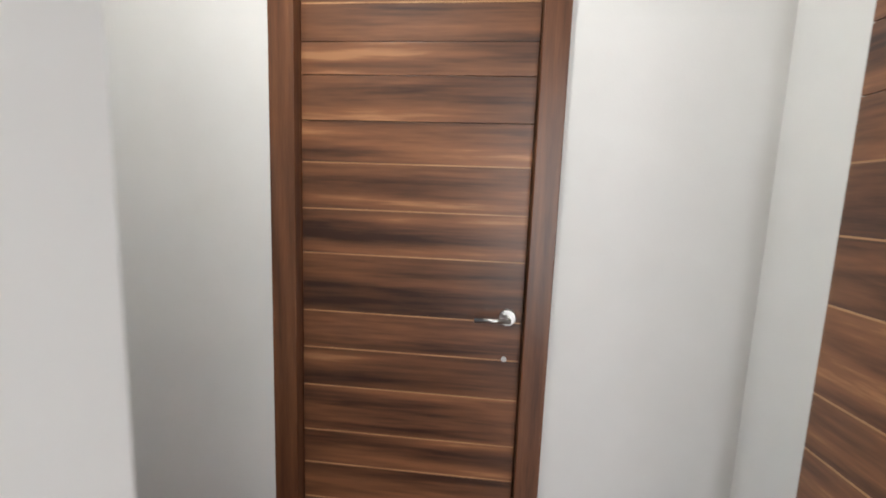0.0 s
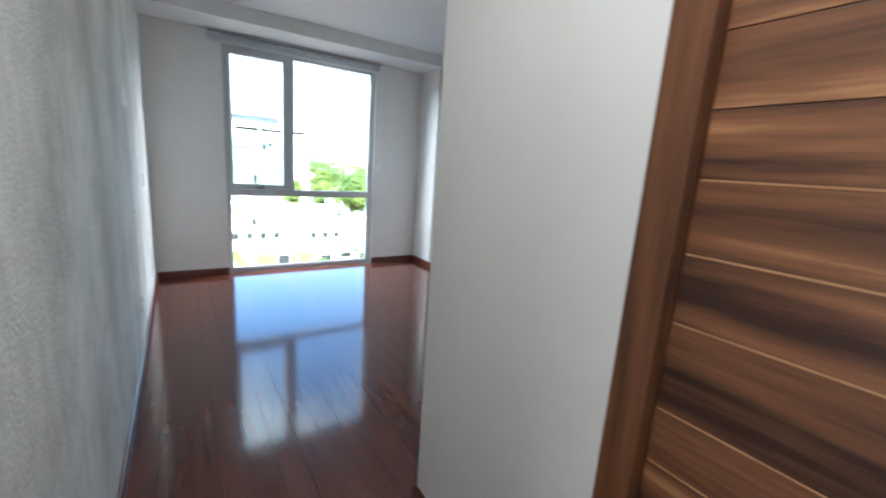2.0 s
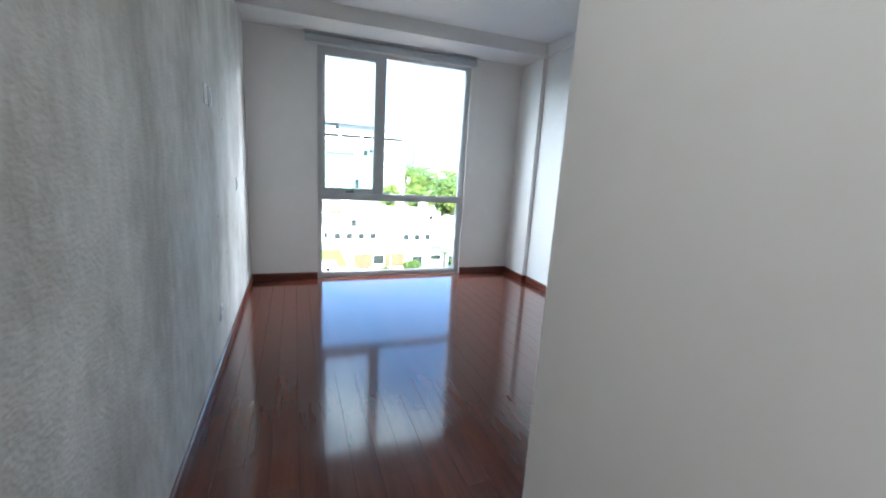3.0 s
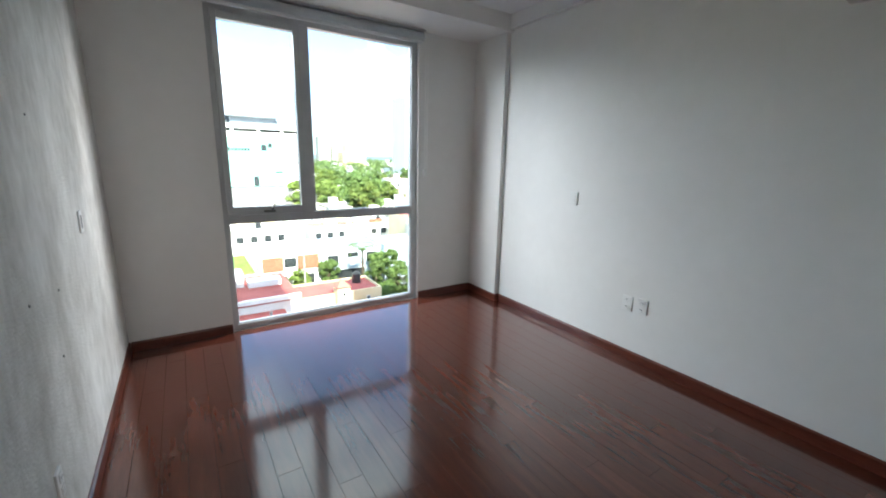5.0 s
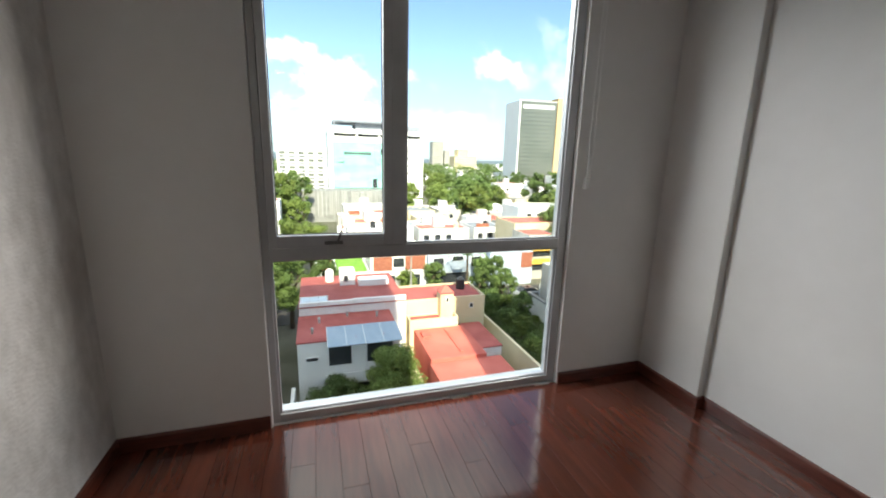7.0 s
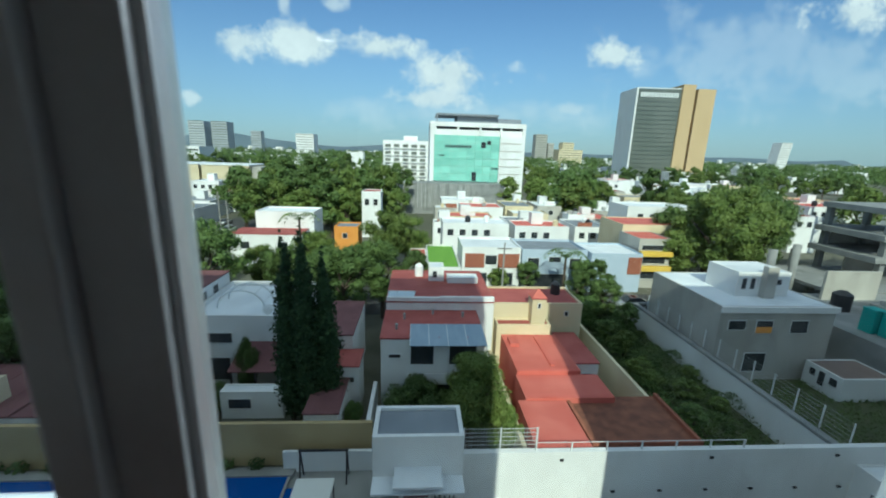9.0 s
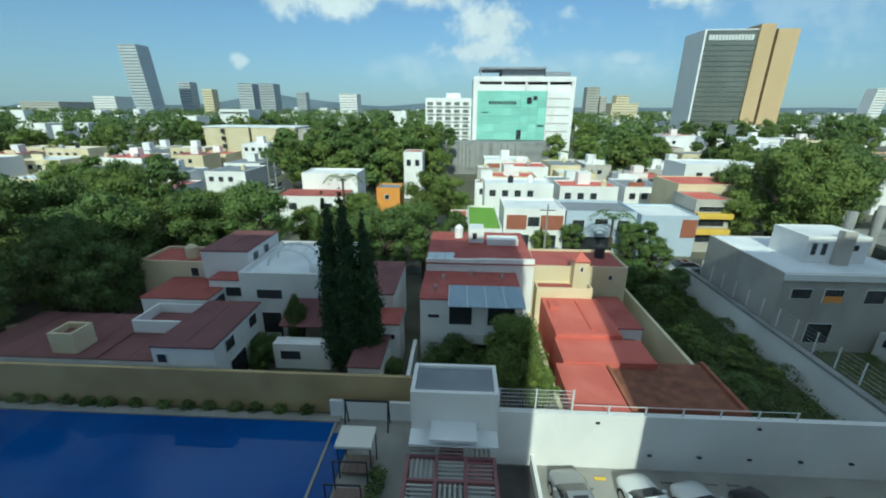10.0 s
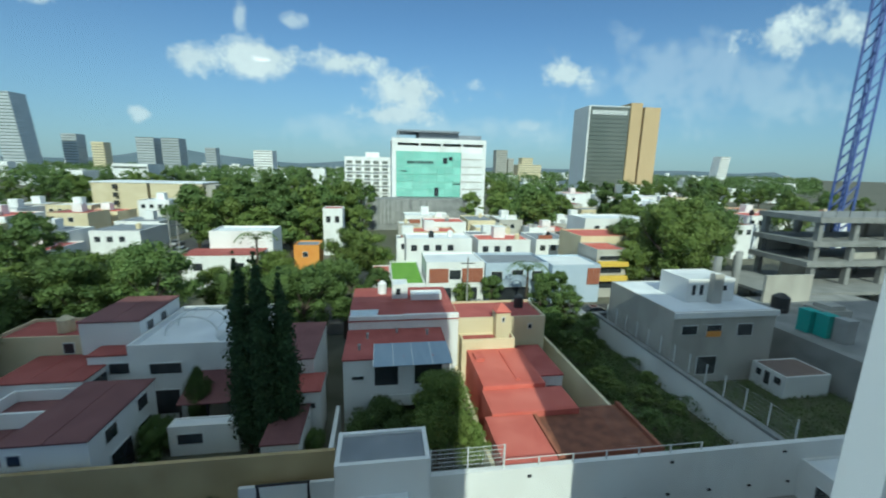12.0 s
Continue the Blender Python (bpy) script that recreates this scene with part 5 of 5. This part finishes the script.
protos = [tree_proto("tree", "leaf", 9500, 0.15, 4.2, 11, "broad dark green street tree"), tree_proto("tree", "leaf_light", 9500, 0.15, 3.6, 9.5, "broad light green street tree"),
          tree_proto("tree", "leaf", 9000, 0.15, 3.4, 12, "tall green tree with uneven crown"), tree_proto("tree", "leaf_light", 9000, 0.15, 4.6, 10, "wide yellow-green tree beside the streets")]
far_protos = [tree_proto("tree", "leaf", 2600, 0.28, 4.2, 11, "dark green tree among distant houses", 24), tree_proto("tree", "leaf_light", 2600, 0.27, 3.6, 9.5, "light green tree among distant houses", 24),
              tree_proto("tree", "leaf", 2600, 0.28, 3.4, 12, "tall green tree among distant houses", 24), tree_proto("tree", "leaf_light", 2600, 0.28, 4.6, 10, "wide yellow-green tree among distant houses", 24)]
feather = tree_proto("tree", "leaf_light", 34000, 0.075, 2.6, 6.7, "feathery light green garden tree before a white house", 60, 0.3)
feather.matrix_basis = Matrix.Translation((5.3, 21.9, GZ))
feather_low = tree_proto("tree", "leaf", 16000, 0.08, 2.4, 4.2, "low dark green garden tree with fine leaves", 50, 0.3)
feather_low.matrix_basis = Matrix.Translation((2.0, 22.8, GZ))
copy_thing(feather_low, Matrix.Translation((-10.6, 27.2, GZ)) @ Matrix.Diagonal((0.4, 0.4, 1.15, 1)))
copy_thing(feather_low, Matrix.Translation((-12.6, 25.2, GZ)) @ Matrix.Diagonal((0.4, 0.7, 0.6, 1)))
copy_thing(feather_low, Matrix.Translation((-2.4, 23.4, GZ)) @ Matrix.Diagonal((0.35, 0.5, 0.5, 1)))
FIRST = [(7.2, 20.6, 0.40, 1), (0.5, 23.2, 0.26, 0)]
SPOTS = [(-20, 41, 1.0, 0), (-26, 40, 0.95, 2), (-32, 36, 1.05, 0), (-38, 34, 1.0, 2), (-45, 38, 1.1, 0), (-34, 44, 1.0, 1), (-42, 47, 1.0, 3), (-52, 50, 1.05, 1), (-60, 44, 1.1, 0), (-50, 30, 1.0, 2),
         (-28, 30, 0.8, 0), (-34, 26, 0.9, 2), (-40, 27, 1.0, 0), (-26, 49, 0.8, 1), (-18, 50, 0.75, 1), (-60, 60, 1.0, 3), (-70, 55, 1.0, 1), (-31, 56, 0.75, 3), (-66, 36, 1.2, 2),
         (-6, 41, 0.85, 0), (-2, 42.5, 0.85, 2), (-9, 42.5, 0.8, 0), (-5, 47, 0.7, 0), (1.5, 43, 0.7, 2), (-13, 44, 0.7, 0), (-3.0, 60, 1.1, 1), (0, 64, 0.9, 3), (-13, 58, 0.75, 3), (-15, 61, 0.7, 1),
         (13, 51.6, 0.4, 3), (17, 51.8, 0.4, 0), (24.5, 51.2, 0.45, 0), (21.5, 45, 0.5, 2), (23.5, 42.5, 0.5, 0), (25.0, 47.5, 0.55, 2), (20.5, 40, 0.4, 0), (23.8, 37.5, 0.35, 0), (21.6, 33.5, 0.3, 1),
         (43, 52, 1.6, 1), (48, 55, 1.5, 3), (40, 55, 1.0, 1), (52, 55, 1.15, 2), (56, 58, 1.2, 0), (60, 63, 1.2, 0), (50, 62, 1.3, 2), (44, 62, 1.1, 0), (66, 70, 1.2, 2)]
for lo, hi, y0, y1, n in ((-64, -29, 29, 46, 24), (-66, -33, 22, 34, 14), (-50, -27, 36, 52, 8), (-36, -2, 84, 118, 34), (28, 56, 100, 135, 18), (38, 100, 78, 130, 34), (-150, -96, 100, 160, 22), (-52, -38, 110, 150, 10), (-160, 0, 168, 260, 60), (40, 260, 140, 260, 60)):
    for _ in range(n):
        SPOTS.append((rng.uniform(lo, hi), rng.uniform(y0, y1), rng.uniform(0.95, 1.4) * (0.8 if y1 < 60 else 1), rng.randrange(4)))
for i, (x, y, s, k) in enumerate(FIRST + SPOTS):
    if any(abs(x - a) < b / 2 + 1 and abs(y - c) < d / 2 + 1 for a, b, c, d in taken[4:]):
        continue
    t = copy_thing((protos if y < 75 else far_protos)[k], Matrix.Translation((x, y, GZ)) @ Matrix.Rotation(rng.uniform(0, 6.28), 4, "Z") @ Matrix.Diagonal((s * rng.uniform(0.9, 1.15), s, s * rng.uniform(0.88, 1.1), 1)))
for p in protos + far_protos:
    p.matrix_basis = Matrix.Translation((rng.uniform(-60, -45), rng.uniform(56, 66), GZ))
wood_c, wood_r = [], []
for _ in range(1500):
    y = rng.uniform(240, 1100)
    wood_c.append((rng.uniform(-1.25, 1.25) * y, y, GZ + rng.uniform(4, 9) + y * 0.005)), wood_r.append(rng.uniform(4, 8))
wood = new("far_woods", quad_mesh("far_woods", leaves(np.array(wood_c), np.array(wood_r), 130000, 1.1), "leaf"))
tagged(wood, "distant green tree tops of the city", "woods", kind="stuff")
for x, y, h, r in ((-6.6, 24.6, 13.6, 0.95), (-5.4, 24.2, 14.0, 1.0), (-4.2, 24.6, 12.6, 0.95)):
    t = thing("cypress", (x, y, GZ), "tall narrow dark green cypress", "tree", "cypresses")
    b = bmesh.new()
    tube(b, (x, y, GZ), (x, y, GZ + h * 0.9), 0.18, 8, 0.03)
    part("trunk", b, "bark", t)
    hh = np.linspace(0.04, 0.99, 34)
    rad = r * np.minimum(1, (1.0 - hh) * 2.1) ** 0.75 * np.minimum(1, hh * 7)
    c = np.stack((x + nr.normal(scale=0.1, size=34), y + nr.normal(scale=0.1, size=34), GZ + hh * h), axis=1)
    cr = new("crown", quad_mesh("crown", leaves(c, np.maximum(rad, 0.1), 7000, 0.13, 1.3), "leaf_dark"))
    cr.parent, cr.matrix_parent_inverse = t, t.matrix_basis.inverted()
    core = bmesh.new()
    for p, q in zip(c, rad):
        bmesh.ops.create_icosphere(core, subdivisions=1, radius=max(0.05, q * 0.8), matrix=Matrix.Translation(p))
    part("inner_foliage", core, "leaf_dark", t)
for x, y, h in ((20.5, 47.5, 6.5), (-15, 57, 9)):
    t = thing("palm", (x, y, GZ), "palm tree with arching fronds", "tree", "palms")
    b = bmesh.new()
    tube(b, (x, y, GZ), (x, y, GZ + h), 0.2, 8, 0.14)
    part("trunk", b, "bark", t)
    for i in range(12):
        a = i * 0.524
        v = []
        for k in range(7):
            s0 = k / 6
            px, pz = 2.4 * s0, 0.9 * math.sin(2.4 * s0) - 0.9 * s0 * s0
            for sgn in (-1, 1):
                q0 = Vector((px, 0, pz))
                tip = Vector((px + 0.5, sgn * 0.75 * (1 - 0.6 * s0), pz - 0.3))
                v += [q0, q0 + Vector((0.22, 0, 0)), tip, tip - Vector((0.06, 0, 0))]
        rot = Matrix.Translation((x, y, GZ + h)) @ Matrix.Rotation(a, 4, "Z")
        fo = new("frond", quad_mesh("frond", np.array([tuple(rot @ p) for p in v]), "leaf"))
        fo.parent, fo.matrix_parent_inverse = t, t.matrix_basis.inverted()
for _ in range(22):
    s = rng.uniform(0.10, 0.24)
    copy_thing(protos[rng.randrange(4)], Matrix.Translation((rng.uniform(19, 25.6), rng.uniform(19, 44), GZ)) @ Matrix.Rotation(rng.uniform(0, 6.28), 4, "Z") @ Matrix.Diagonal((s * 1.6, s * 1.6, s, 1)))
n = 7000
gx, gy = nr.uniform(18.4, 26.2, n), nr.uniform(17.6, 45, n)
gx[:2200], gy[:2200] = nr.uniform(26.9, 40.8, 2200), nr.uniform(17.6, 29, 2200)
gz = 0.2 + 0.9 * np.clip(np.sin(gx * 1.3 + 1.1 * np.sin(gy * 0.7)) * np.sin(gy * 0.9 + gx * 0.4), 0, 1)
gz[:2200] = 0.12
gc = np.stack((gx, gy, GZ + gz), axis=1)
weeds = new("weeds", quad_mesh("weeds", leaves(gc, np.full(n, 0.36), 42000, 0.10), "leaf"))
tagged(weeds, "tall weeds over the vacant plot", "weeds", kind="stuff")
pc = np.array([(-38 + i * 1.6 + rng.uniform(-0.4, 0.4), 20.2, GZ + 0.35) for i in range(20)] + [(-1.9, 15.5 - k * 0.8, GZ + 0.6) for k in range(5)] + [(-13.0 + rng.uniform(0, 1.6), 22 + i * 0.6, GZ + 0.6) for i in range(9)])
for p in pc:
    sh = new("shrub", quad_mesh("shrub", leaves(np.array([p]), np.array([0.45]), 160, 0.11), "leaf"))
    tagged(sh, "low green shrub beside a garden wall", "shrub", "shrubs")

# ---- floor planks ----
PL, PW = 1.21, 0.125
plank_meshes = {}


def plank_mesh(w, length):
    key = (round(w, 3), round(length, 3))
    if key not in plank_meshes:
        a, b, c = w / 2 - 0.0005, length / 2 - 0.0005, 0.0006
        v = [(sx * a, sy * b, z) for z, k in ((-0.012, 0), (-0.001, 0)) for sx, sy in ((-1, -1), (1, -1), (1, 1), (-1, 1))]
        v += [(sx * (a - c), sy * (b - c), 0) for sx, sy in ((-1, -1), (1, -1), (1, 1), (-1, 1))]
        f = [(8, 9, 10, 11)] + [(i, (i + 1) % 4, 4 + (i + 1) % 4, 4 + i) for i in range(4)] + [(4 + i, 4 + (i + 1) % 4, 8 + (i + 1) % 4, 8 + i) for i in range(4)]
        me = bpy.data.meshes.new("plank")
        me.from_pydata(v, [], f)
        me.materials.append(M["plank"])
        plank_meshes[key] = me
    return plank_meshes[key]


floor_ob = bpy.data.objects["floor"]
col = 0
x = 0.0
while x < 3.455 - 0.01:
    w = min(PW, 3.455 - x)
    y_low = -6.6 if x < 1.12 else -4.25
    y = 0.0 + (0.0, 0.42, 0.85, 0.21, 0.64)[col % 5]
    while y > y_low:
        top, bottom = min(y, 0.02), max(y - PL, y_low)
        if top - bottom > 0.02:
            ob = new("plank", plank_mesh(w, top - bottom))
            ob.location = (x + w / 2, (top + bottom) / 2, 0)
            ob.parent = floor_ob
        y -= PL
    x += PW
    col += 1
